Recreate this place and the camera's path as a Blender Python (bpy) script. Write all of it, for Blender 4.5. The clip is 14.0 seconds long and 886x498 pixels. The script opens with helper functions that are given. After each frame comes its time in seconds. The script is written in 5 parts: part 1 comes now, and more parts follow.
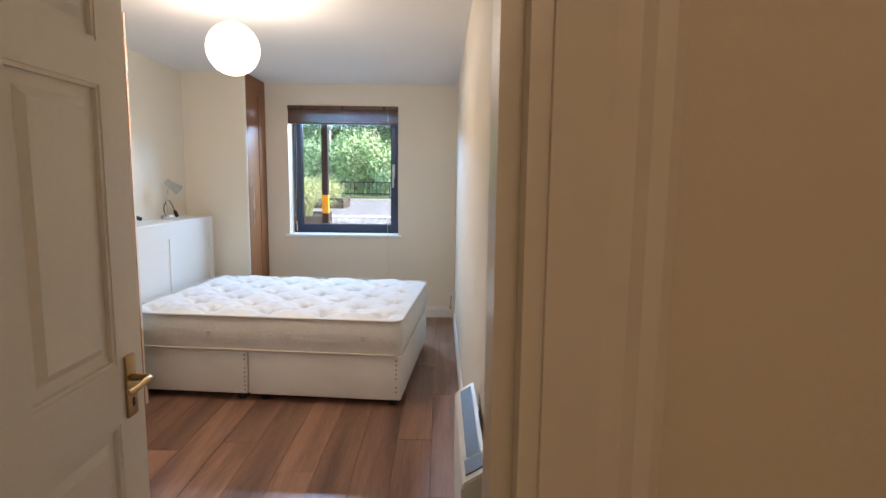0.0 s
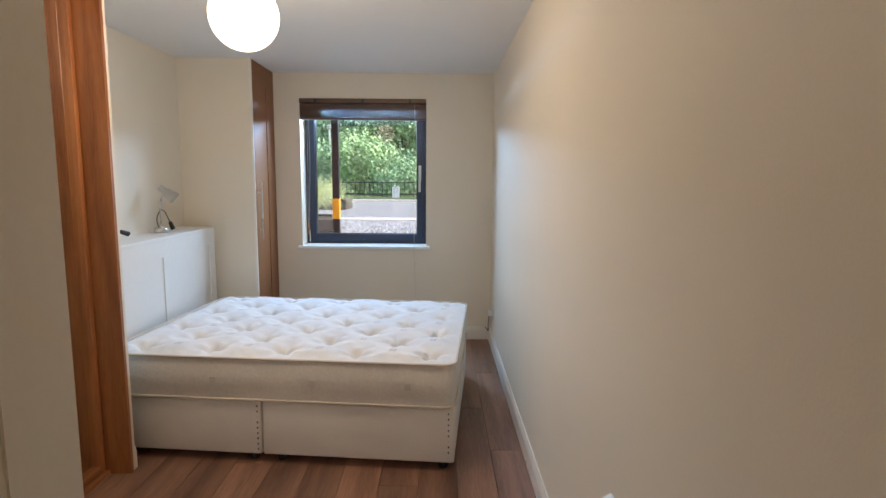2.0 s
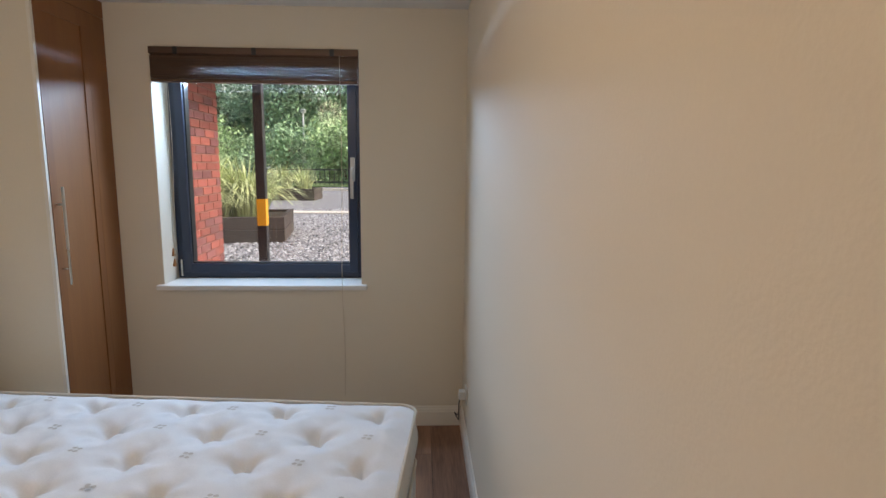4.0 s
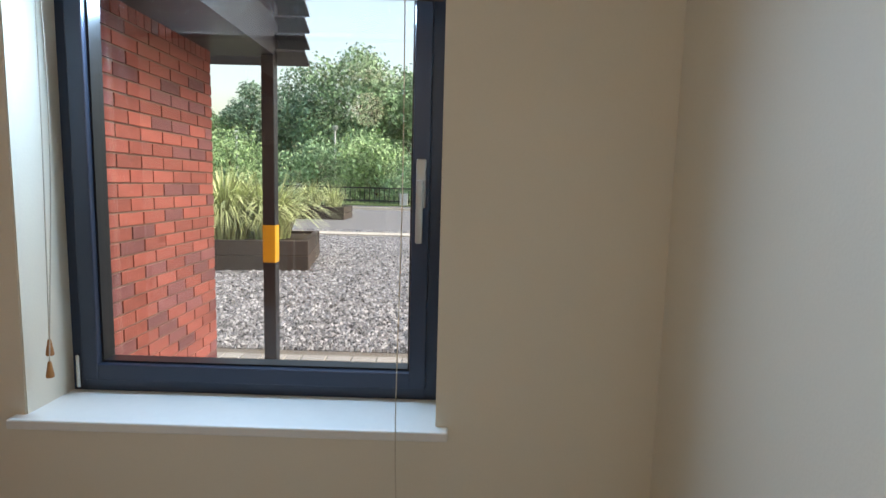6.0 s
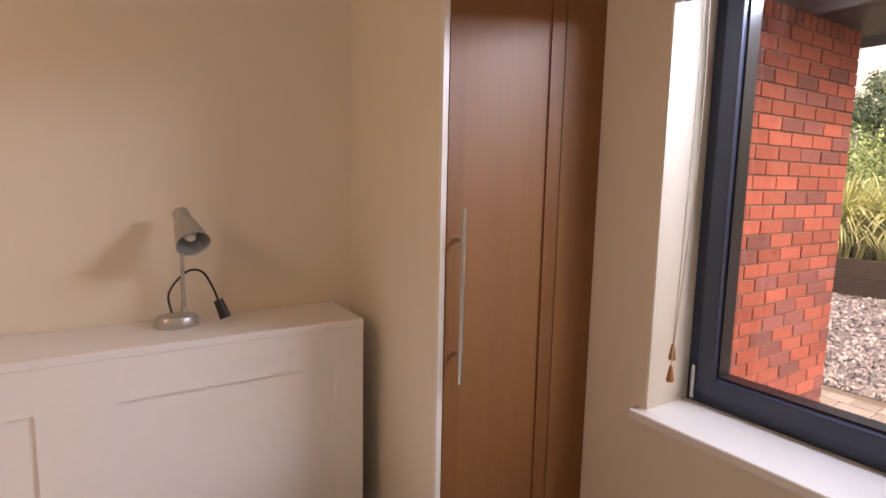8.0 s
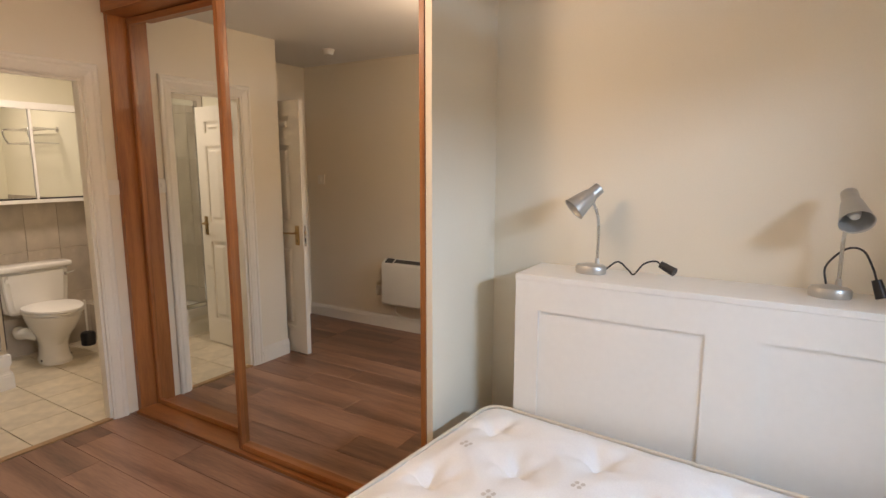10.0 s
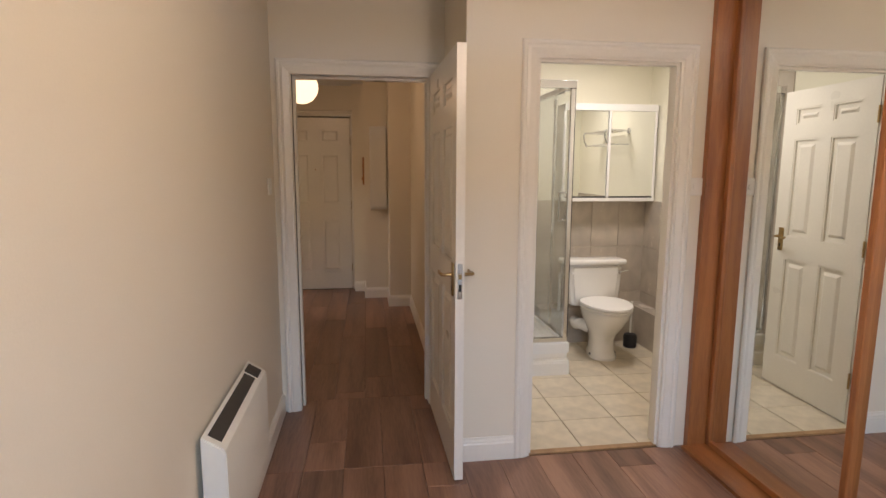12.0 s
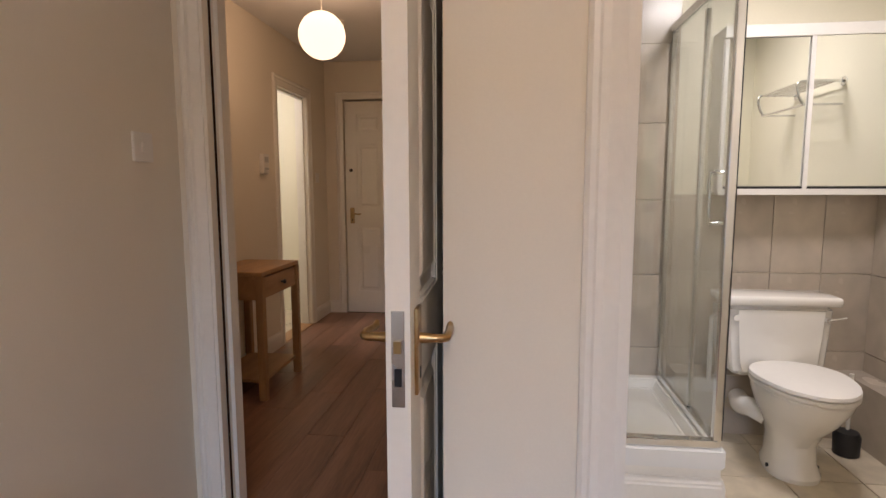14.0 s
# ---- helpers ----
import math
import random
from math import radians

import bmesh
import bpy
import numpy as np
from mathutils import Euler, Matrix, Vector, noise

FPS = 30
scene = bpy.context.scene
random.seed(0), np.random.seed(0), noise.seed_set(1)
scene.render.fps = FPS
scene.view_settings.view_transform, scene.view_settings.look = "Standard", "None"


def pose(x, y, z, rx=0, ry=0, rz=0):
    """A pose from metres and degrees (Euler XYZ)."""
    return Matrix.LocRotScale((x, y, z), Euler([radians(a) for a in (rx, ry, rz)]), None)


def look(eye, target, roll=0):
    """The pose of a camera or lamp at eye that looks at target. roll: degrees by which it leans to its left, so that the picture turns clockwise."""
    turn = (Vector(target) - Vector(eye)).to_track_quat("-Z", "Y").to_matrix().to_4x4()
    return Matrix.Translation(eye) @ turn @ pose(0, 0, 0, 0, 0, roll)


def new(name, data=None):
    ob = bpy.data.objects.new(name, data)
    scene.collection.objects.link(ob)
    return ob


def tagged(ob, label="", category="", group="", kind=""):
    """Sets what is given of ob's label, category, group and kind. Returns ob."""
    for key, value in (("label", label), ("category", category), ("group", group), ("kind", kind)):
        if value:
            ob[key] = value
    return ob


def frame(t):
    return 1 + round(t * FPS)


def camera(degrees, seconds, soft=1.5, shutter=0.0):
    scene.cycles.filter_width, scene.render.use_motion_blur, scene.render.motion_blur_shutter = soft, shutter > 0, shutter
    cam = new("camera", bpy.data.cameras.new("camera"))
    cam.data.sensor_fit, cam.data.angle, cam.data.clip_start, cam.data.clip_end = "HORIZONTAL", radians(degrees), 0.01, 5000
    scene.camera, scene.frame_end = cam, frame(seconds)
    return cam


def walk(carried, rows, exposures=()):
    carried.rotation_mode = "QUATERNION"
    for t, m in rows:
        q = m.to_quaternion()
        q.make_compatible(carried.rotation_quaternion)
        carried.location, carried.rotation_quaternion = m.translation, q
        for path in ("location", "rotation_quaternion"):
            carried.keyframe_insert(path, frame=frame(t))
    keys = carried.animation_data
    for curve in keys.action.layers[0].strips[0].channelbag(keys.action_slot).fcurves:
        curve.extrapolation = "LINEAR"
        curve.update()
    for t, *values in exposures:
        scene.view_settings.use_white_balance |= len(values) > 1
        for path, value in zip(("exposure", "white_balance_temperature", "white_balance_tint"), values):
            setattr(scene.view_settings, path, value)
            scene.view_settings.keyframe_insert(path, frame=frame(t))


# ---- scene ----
cam = camera(78.0, 14.0)
PATH = [
    (0, (-0.154, -0.026, 1.436), (-0.144, 1.959, 1.184), 0.7),
    (0.5, (-0.304, 0.095, 1.458), (-0.303, 2.079, 1.204), 0.5),
    (1, (-0.437, 0.202, 1.452), (-0.432, 2.187, 1.207), 0.7),
    (1.5, (-0.482, 0.387, 1.448), (-0.486, 2.372, 1.203), 0.5),
    (2, (-0.477, 0.686, 1.468), (-0.461, 2.67, 1.213), 0.4),
    (2.5, (-0.406, 1.061, 1.51), (-0.378, 3.041, 1.234), 0.3),
    (3, (-0.393, 1.484, 1.535), (-0.304, 3.462, 1.25), 0.5),
    (3.5, (-0.28, 1.992, 1.553), (-0.197, 3.967, 1.247), 0.6),
    (3.7, (-0.25, 2.196, 1.551), (-0.17, 4.171, 1.244), 0.5),
    (5.8, (-0.5, 4.06, 1.504), (-0.413, 6.045, 1.272), 1.1),
    (6, (-0.57, 4.186, 1.514), (-0.589, 6.172, 1.28), 1.5),
    (6.5, (-0.675, 4.429, 1.555), (-1.126, 6.358, 1.281), 1.6),
    (7, (-0.738, 4.425, 1.559), (-1.669, 6.17, 1.265), 1.4),
    (7.5, (-0.772, 4.363, 1.528), (-2.136, 5.801, 1.257), 1.2),
    (8, (-0.766, 4.303, 1.504), (-2.437, 5.371, 1.249), 1.2),
    (8.2, (-0.793, 4.273, 1.525), (-2.531, 5.218, 1.228), 1.2),
    (10.3, (-0.39, 4.321, 1.466), (-1.9, 3.044, 1.17), -0.0),
    (10.5, (-0.421, 4.28, 1.456), (-1.808, 2.87, 1.161), -0.1),
    (11, (-0.499, 4.161, 1.439), (-1.523, 2.468, 1.15), -0.1),
    (11.5, (-0.517, 3.859, 1.415), (-1.18, 1.994, 1.128), 0.0),
    (12, (-0.509, 3.603, 1.428), (-0.783, 1.643, 1.141), 0.2),
    (12.5, (-0.571, 3.256, 1.398), (-0.529, 1.277, 1.113), 0.2),
    (13, (-0.673, 2.897, 1.351), (-0.481, 0.925, 1.074), 0.2),
    (13.5, (-0.811, 2.487, 1.267), (-0.585, 0.515, 1.022), 0.1),
    (14, (-1.085, 2.125, 1.22), (-0.843, 0.152, 0.993), -0.1),
]
walk(cam, [(t, look(e, g, r)) for t, e, g, r in PATH],
     [(0, 2.2, 6100, 16), (1.5, 2.15, 6150, 15), (2.2, 1.75, 6300, 16), (3.5, 1.38, 6900, 20), (6.0, 1.25, 6900, 14), (7.0, 1.28, 7300, 17), (8.0, 1.45, 9300, 42), (8.2, 1.45, 9300, 42), (10.3, 2.02, 7400, 22), (11.0, 2.2, 6900, 20), (14.0, 2.2, 6200, 24)])

# ---- world, sun, lamps ----
world = bpy.data.worlds.new("world")
scene.world = world
world.use_nodes = True
wn = world.node_tree
sky = wn.nodes.new("ShaderNodeTexSky")
sky.sky_type = 'NISHITA'
sky.sun_disc = False
sky.sun_elevation = radians(48)
sky.sun_rotation = radians(97)
sky.dust_density = 4.0
sky.air_density = 1.6
wn.links.new(sky.outputs[0], wn.nodes["Background"].inputs[0])
wn.nodes["Background"].inputs[1].default_value = 0.15
sun = new("sun", bpy.data.lights.new("sun", 'SUN'))
sun.data.energy, sun.data.angle, sun.data.color = 1.2, radians(20), (1.0, 0.96, 0.9)
sun.matrix_world = look((10, -1.2, 37.2), (0, 0, 26))


def lamp(name, kind, watts, colour, m, size=0.2, size_y=None):
    ob = new(name, bpy.data.lights.new(name, kind))
    ob.data.energy, ob.data.color = watts, colour
    if kind == 'AREA':
        ob.data.shape, ob.data.size, ob.data.size_y = 'RECTANGLE', size, size_y or size
    else:
        ob.data.shadow_soft_size = size
    ob.matrix_world = m
    return ob


WARM = (1.0, 0.82, 0.62)
lamp("pendant_glow", 'POINT', 5.5, WARM, pose(-1.25, 2.95, 2.1), 0.12)
lamp("hall_glow", 'POINT', 1.15, (1.0, 0.66, 0.38), pose(-0.01, -1.0, 2.075), 0.12)
lamp("bathroom_glow", 'AREA', 4.1, (1.0, 0.96, 0.88), pose(-2.1, 0.15, 2.36), 0.3)
lamp("shower_room_glow", 'AREA', 2.9, (1.0, 0.95, 0.85), pose(1.4, -2.1, 2.36), 0.3)
# added strip lamp, out of view under the window head, stands in for skylight
lamp("window_daylight", 'AREA', 9.5, (0.40, 0.67, 1.0), pose(-1.14, 5.9, 2.03, 60, 0, 180), 0.9, 0.05).data.spread = radians(145)

# ---- materials ----


def nodes_of(name):
    m = bpy.data.materials.new(name)
    m.use_nodes = True
    return m, m.node_tree.nodes, m.node_tree.links, m.node_tree.nodes["Principled BSDF"]


def surface(name, colour, rough=0.5, metal=0.0, grain=30.0, vary=0.08, bump=0.05, blotch=1.5, blotch_vary=0.06, coat=0.0, island=0.0, stretch=(1, 1, 1), per_object=0.0, spec=0.5):
    """A procedural surface: base colour varied at two scales, fine relief."""
    m, n, l, p = nodes_of(name)
    tc = n.new("ShaderNodeTexCoord")
    mp = n.new("ShaderNodeMapping")
    mp.inputs["Scale"].default_value = stretch
    l.new(tc.outputs["Object"], mp.inputs[0])
    n1, n2 = n.new("ShaderNodeTexNoise"), n.new("ShaderNodeTexNoise")
    n1.inputs["Scale"].default_value, n1.inputs["Detail"].default_value = grain, 5
    n2.inputs["Scale"].default_value, n2.inputs["Detail"].default_value = blotch, 3
    l.new(mp.outputs[0], n1.inputs["Vector"])
    l.new(mp.outputs[0], n2.inputs["Vector"])
    a, b = n.new("ShaderNodeMapRange"), n.new("ShaderNodeMapRange")
    for node, src, v in ((a, n1, vary), (b, n2, blotch_vary)):
        node.inputs[1].default_value, node.inputs[2].default_value = 0.25, 0.75
        node.inputs[3].default_value, node.inputs[4].default_value = 1 - v, 1 + v
        l.new(src.outputs["Fac"], node.inputs[0])
    mul = n.new("ShaderNodeMath")
    mul.operation = 'MULTIPLY'
    l.new(a.outputs[0], mul.inputs[0])
    l.new(b.outputs[0], mul.inputs[1])
    val = mul.outputs[0]
    if per_object or island:
        src = n.new("ShaderNodeObjectInfo").outputs["Random"] if per_object else n.new("ShaderNodeNewGeometry").outputs["Random Per Island"]
        c = n.new("ShaderNodeMapRange")
        v = per_object or island
        c.inputs[3].default_value, c.inputs[4].default_value = 1 - v, 1 + v
        l.new(src, c.inputs[0])
        m2 = n.new("ShaderNodeMath")
        m2.operation = 'MULTIPLY'
        l.new(val, m2.inputs[0])
        l.new(c.outputs[0], m2.inputs[1])
        val = m2.outputs[0]
    hsv = n.new("ShaderNodeHueSaturation")
    hsv.inputs["Color"].default_value = (*colour, 1)
    l.new(val, hsv.inputs["Value"])
    l.new(hsv.outputs[0], p.inputs["Base Color"])
    r = n.new("ShaderNodeMapRange")
    r.inputs[3].default_value, r.inputs[4].default_value = max(rough - 0.07, 0.02), min(rough + 0.07, 1)
    l.new(n2.outputs["Fac"], r.inputs[0])
    l.new(r.outputs[0], p.inputs["Roughness"])
    p.inputs["Metallic"].default_value = metal
    p.inputs["Specular IOR Level"].default_value = spec
    p.inputs["Coat Weight"].default_value = coat
    if bump:
        bp = n.new("ShaderNodeBump")
        bp.inputs["Strength"].default_value, bp.inputs["Distance"].default_value = bump, 0.01
        l.new(n1.outputs["Fac"], bp.inputs["Height"])
        l.new(bp.outputs[0], p.inputs["Normal"])
    return m


def wood(name, dark, light, along='Y', rough=0.4, scale=1.0, ring=9.0, per_object=0.0, bump=0.05, coat=0.0):
    """Wood with long grain along one axis, shifted from piece to piece."""
    m, n, l, p = nodes_of(name)
    tc = n.new("ShaderNodeTexCoord")
    info = n.new("ShaderNodeObjectInfo")
    off = n.new("ShaderNodeVectorMath")
    off.operation = 'MULTIPLY_ADD'
    l.new(info.outputs["Random"], off.inputs[0])
    off.inputs[1].default_value = (7.0, 13.0, 5.0)
    l.new(tc.outputs["Object"], off.inputs[2])
    mp = n.new("ShaderNodeMapping")
    s = {'X': (0.08, 1, 1), 'Y': (1, 0.08, 1), 'Z': (1, 1, 0.08)}[along]
    mp.inputs["Scale"].default_value = [v * scale for v in s]
    l.new(off.outputs[0], mp.inputs[0])
    n1, n2 = n.new("ShaderNodeTexNoise"), n.new("ShaderNodeTexNoise")
    n1.inputs["Scale"].default_value, n1.inputs["Detail"].default_value, n1.inputs["Distortion"].default_value = ring, 6, 0.6
    n2.inputs["Scale"].default_value, n2.inputs["Detail"].default_value = ring * 14, 3
    l.new(mp.outputs[0], n1.inputs["Vector"])
    l.new(mp.outputs[0], n2.inputs["Vector"])
    mx = n.new("ShaderNodeMath")
    mx.operation = 'MULTIPLY_ADD'
    l.new(n2.outputs["Fac"], mx.inputs[0])
    mx.inputs[1].default_value = 0.35
    l.new(n1.outputs["Fac"], mx.inputs[2])
    ramp = n.new("ShaderNodeValToRGB")
    ramp.color_ramp.elements[0].position, ramp.color_ramp.elements[0].color = 0.45, (*dark, 1)
    ramp.color_ramp.elements[1].position, ramp.color_ramp.elements[1].color = 0.85, (*light, 1)
    l.new(mx.outputs[0], ramp.inputs[0])
    hsv = n.new("ShaderNodeHueSaturation")
    l.new(ramp.outputs[0], hsv.inputs["Color"])
    c = n.new("ShaderNodeMapRange")
    c.inputs[3].default_value, c.inputs[4].default_value = 1 - per_object, 1 + per_object
    l.new(info.outputs["Random"], c.inputs[0])
    l.new(c.outputs[0], hsv.inputs["Value"])
    l.new(hsv.outputs[0], p.inputs["Base Color"])
    r = n.new("ShaderNodeMapRange")
    r.inputs[3].default_value, r.inputs[4].default_value = rough - 0.08, rough + 0.1
    l.new(n1.outputs["Fac"], r.inputs[0])
    l.new(r.outputs[0], p.inputs["Roughness"])
    p.inputs["Coat Weight"].default_value = coat
    bp = n.new("ShaderNodeBump")
    bp.inputs["Strength"].default_value, bp.inputs["Distance"].default_value = bump, 0.005
    l.new(mx.outputs[0], bp.inputs["Height"])
    l.new(bp.outputs[0], p.inputs["Normal"])
    return m


def glass(name, tint=(1, 1, 1), rough=0.0):
    """Thin pane: clear with a Fresnel gloss."""
    m, n, l, p = nodes_of(name)
    n.remove(p)
    tr, gl, mix, lw = n.new("ShaderNodeBsdfTransparent"), n.new("ShaderNodeBsdfGlossy"), n.new("ShaderNodeMixShader"), n.new("ShaderNodeLayerWeight")
    tr.inputs[0].default_value = (*tint, 1)
    gl.inputs["Roughness"].default_value = rough
    pw, mr = n.new("ShaderNodeMath"), n.new("ShaderNodeMapRange")
    pw.operation = 'POWER'
    pw.inputs[1].default_value = 4.0
    mr.inputs[3].default_value, mr.inputs[4].default_value = 0.04, 0.9
    l.new(lw.outputs["Facing"], pw.inputs[0])
    l.new(pw.outputs[0], mr.inputs[0])
    l.new(mr.outputs[0], mix.inputs[0])
    l.new(tr.outputs[0], mix.inputs[1])
    l.new(gl.outputs[0], mix.inputs[2])
    l.new(mix.outputs[0], n["Material Output"].inputs[0])
    return m


def glowing(name, colour, strength):
    m, n, l, p = nodes_of(name)
    p.inputs["Base Color"].default_value = (0.85, 0.8, 0.7, 1)
    p.inputs["Emission Color"].default_value = (*colour, 1)
    p.inputs["Emission Strength"].default_value = strength
    p.inputs["Roughness"].default_value = 0.8
    return m


WALL = surface("cream_wall_paint", (0.78, 0.71, 0.58), 0.58, spec=0.3, grain=160, vary=0.012, bump=0.05, blotch=0.8, blotch_vary=0.02)
BATH_WALL = surface("pale_bathroom_paint", (0.80, 0.76, 0.60), 0.5, grain=120, vary=0.012, bump=0.04, blotch=0.9, blotch_vary=0.02)
CEIL = surface("white_ceiling_paint", (0.80, 0.79, 0.76), 0.7, grain=140, vary=0.012, bump=0.05, blotch=0.7, blotch_vary=0.02)
GLOSS = surface("white_gloss_paint", (0.82, 0.775, 0.68), 0.3, grain=60, vary=0.02, bump=0.03, blotch=2.5, blotch_vary=0.03)
PLANK = wood("brown_laminate", (0.135, 0.064, 0.039), (0.33, 0.178, 0.112), 'Y', 0.36, 1.0, 9, per_object=0.22, bump=0.04)
SUBFLOOR = surface("dark_joint", (0.05, 0.03, 0.02), 0.8)
PINE = wood("orange_pine", (0.21, 0.068, 0.02), (0.42, 0.16, 0.048), 'Z', 0.35, 1.0, 14, per_object=0.06, coat=0.2)
PINE_Y = wood("orange_pine_rail", (0.21, 0.068, 0.02), (0.42, 0.16, 0.048), 'Y', 0.35, 1.0, 14, per_object=0.06, coat=0.2)
BEECH = wood("beech_veneer", (0.235, 0.088, 0.027), (0.29, 0.118, 0.039), 'Z', 0.52, 1.0, 10, per_object=0.03)
OAK = wood("oak", (0.28, 0.15, 0.06), (0.44, 0.26, 0.12), 'Z', 0.5, 1.0, 12, per_object=0.08)
OAK_X = wood("oak_top", (0.28, 0.15, 0.06), (0.44, 0.26, 0.12), 'Y', 0.45, 1.0, 12, per_object=0.05)
BLIND = wood("brown_blind_slat", (0.07, 0.035, 0.02), (0.15, 0.08, 0.045), 'X', 0.4, 1.0, 16, per_object=0.1)
PLAQUE = wood("orange_plaque_wood", (0.35, 0.14, 0.04), (0.5, 0.22, 0.07), 'Z', 0.5)
MIRROR = surface("mirror_silver", (0.86, 0.88, 0.86), 0.0, 1.0, vary=0, bump=0, blotch_vary=0)
MIRROR.node_tree.nodes["Principled BSDF"].inputs["Roughness"].default_value = 0.0
for link in list(MIRROR.node_tree.nodes["Principled BSDF"].inputs["Roughness"].links):
    MIRROR.node_tree.links.remove(link)
GLASS = glass("window_glass", (0.97, 0.985, 0.985))
SHOWER_GLASS = glass("shower_glass", (0.965, 0.98, 0.975), 0.02)
NAVY = surface("dark_blue_aluminium", (0.035, 0.05, 0.085), 0.35, 0.2, grain=200, vary=0.03, bump=0.02)
BLACK = surface("black_plastic", (0.015, 0.015, 0.016), 0.4, grain=120, vary=0.05, bump=0.02)
STEEL = surface("brushed_steel", (0.62, 0.61, 0.58), 0.28, 1.0, grain=90, vary=0.06, bump=0.02)
SILVER = surface("silver_paint", (0.50, 0.49, 0.46), 0.38, 0.7, grain=200, vary=0.04, bump=0.02)
CHROME = surface("chrome", (0.78, 0.79, 0.80), 0.08, 1.0, vary=0.01, bump=0)
BRASS = surface("worn_brass", (0.46, 0.31, 0.14), 0.3, 1.0, grain=70, vary=0.12, bump=0.03)
FABRIC = surface("white_ticking", (0.80, 0.79, 0.77), 0.9, grain=220, vary=0.04, bump=0.12, blotch=5, blotch_vary=0.03, spec=0.2)
SIDE = surface("cream_mattress_border", (0.68, 0.64, 0.58), 0.9, grain=60, vary=0.06, bump=0.12, blotch=8, blotch_vary=0.05, spec=0.2)
DIVAN = surface("white_divan_fabric", (0.72, 0.68, 0.62), 0.85, grain=180, vary=0.05, bump=0.1, blotch=3, blotch_vary=0.05, spec=0.2)
PIPING = surface("piping_tape", (0.62, 0.54, 0.43), 0.8, grain=150, vary=0.05, bump=0.1)
MOTIF = surface("woven_motif", (0.58, 0.54, 0.49), 0.85, grain=150, vary=0.05, bump=0.1)
WHITE = surface("white_melamine", (0.80, 0.78, 0.73), 0.4, grain=40, vary=0.015, bump=0.015, blotch=2, blotch_vary=0.02)
ENAMEL = surface("heater_enamel", (0.80, 0.77, 0.68), 0.35, grain=50, vary=0.015, bump=0.015)
GRILLE = surface("dark_grille", (0.05, 0.045, 0.04), 0.5)
PLASTIC = surface("white_plastic", (0.78, 0.75, 0.68), 0.35, grain=50, vary=0.01, bump=0.01)
PORCELAIN = surface("white_porcelain", (0.82, 0.80, 0.74), 0.12, grain=20, vary=0.01, bump=0, coat=0.4)
FLOOR_TILE = surface("beige_floor_tile", (0.62, 0.54, 0.40), 0.3, grain=14, vary=0.12, bump=0.05, blotch=4, blotch_vary=0.12, per_object=0.04)
WALL_TILE = surface("grey_beige_wall_tile", (0.50, 0.435, 0.35), 0.25, grain=9, vary=0.1, bump=0.02, blotch=3, blotch_vary=0.12, per_object=0.05)
GROUT = surface("grout", (0.40, 0.35, 0.28), 0.9, grain=90, vary=0.1, bump=0.1)
BRICK = surface("red_brick", (0.31, 0.088, 0.066), 0.85, grain=70, vary=0.2, bump=0.35, blotch=9, blotch_vary=0.2, per_object=0.25)
BRICK_DARK = surface("smoked_brick", (0.20, 0.075, 0.075), 0.85, grain=70, vary=0.2, bump=0.35, blotch=9, blotch_vary=0.2, per_object=0.25)
MORTAR = surface("mortar", (0.22, 0.15, 0.12), 0.95, grain=120, vary=0.15, bump=0.3)
PAVER = surface("grey_block_paver", (0.31, 0.295, 0.265), 0.85, grain=80, vary=0.14, bump=0.25, blotch=5, blotch_vary=0.12, per_object=0.14)
SAND = surface("jointing_sand", (0.16, 0.14, 0.11), 0.95, grain=150, vary=0.2, bump=0.3)
STONE = surface("grey_gravel", (0.25, 0.253, 0.26), 0.8, grain=40, vary=0.2, bump=0.15, island=0.85)
GRAVEL = surface("gravel_bed", (0.15, 0.15, 0.152), 0.9, grain=28, vary=0.75, bump=1.0, blotch=0.5, blotch_vary=0.1)
CONCRETE = surface("pale_concrete", (0.45, 0.42, 0.36), 0.9, grain=60, vary=0.1, bump=0.15)
ASPHALT = surface("asphalt", (0.09, 0.09, 0.095), 0.9, grain=90, vary=0.2, bump=0.2)
GRASS = surface("rough_grass", (0.07, 0.12, 0.03), 0.9, grain=30, vary=0.4, bump=0.5, blotch=0.6, blotch_vary=0.3)
SLEEPER = surface("dark_timber_sleeper", (0.055, 0.042, 0.034), 0.85, grain=40, vary=0.35, bump=0.35, stretch=(1, 1, 4), per_object=0.25)
YELLOW = surface("yellow_tape", (0.72, 0.38, 0.02), 0.4, grain=40, vary=0.05, bump=0.02)
POST = surface("dark_painted_steel", (0.02, 0.021, 0.026), 0.45, 0.1, grain=80, vary=0.15, bump=0.05)
SOIL = surface("soil", (0.05, 0.035, 0.02), 0.95, grain=50, vary=0.3, bump=0.4)
BLADE = surface("striped_blade", (0.46, 0.52, 0.25), 0.5, grain=30, vary=0.2, bump=0.05, island=0.5)
LEAF = surface("tree_leaf", (0.21, 0.34, 0.18), 0.6, grain=8, vary=0.2, bump=0.0, blotch=0.7, blotch_vary=0.3, island=0.45)
LEAF_L = surface("light_leaf", (0.29, 0.43, 0.20), 0.6, grain=8, vary=0.2, bump=0.0, blotch=0.7, blotch_vary=0.25, island=0.4)
LEAF_D = surface("dark_leaf", (0.17, 0.28, 0.18), 0.6, grain=8, vary=0.2, bump=0.0, blotch=0.7, blotch_vary=0.3, island=0.45)
BARK = surface("bark", (0.10, 0.075, 0.05), 0.95, grain=30, vary=0.3, bump=0.5)
GALV = surface("galvanised_steel", (0.55, 0.57, 0.58), 0.45, 0.6, grain=40, vary=0.1, bump=0.03)
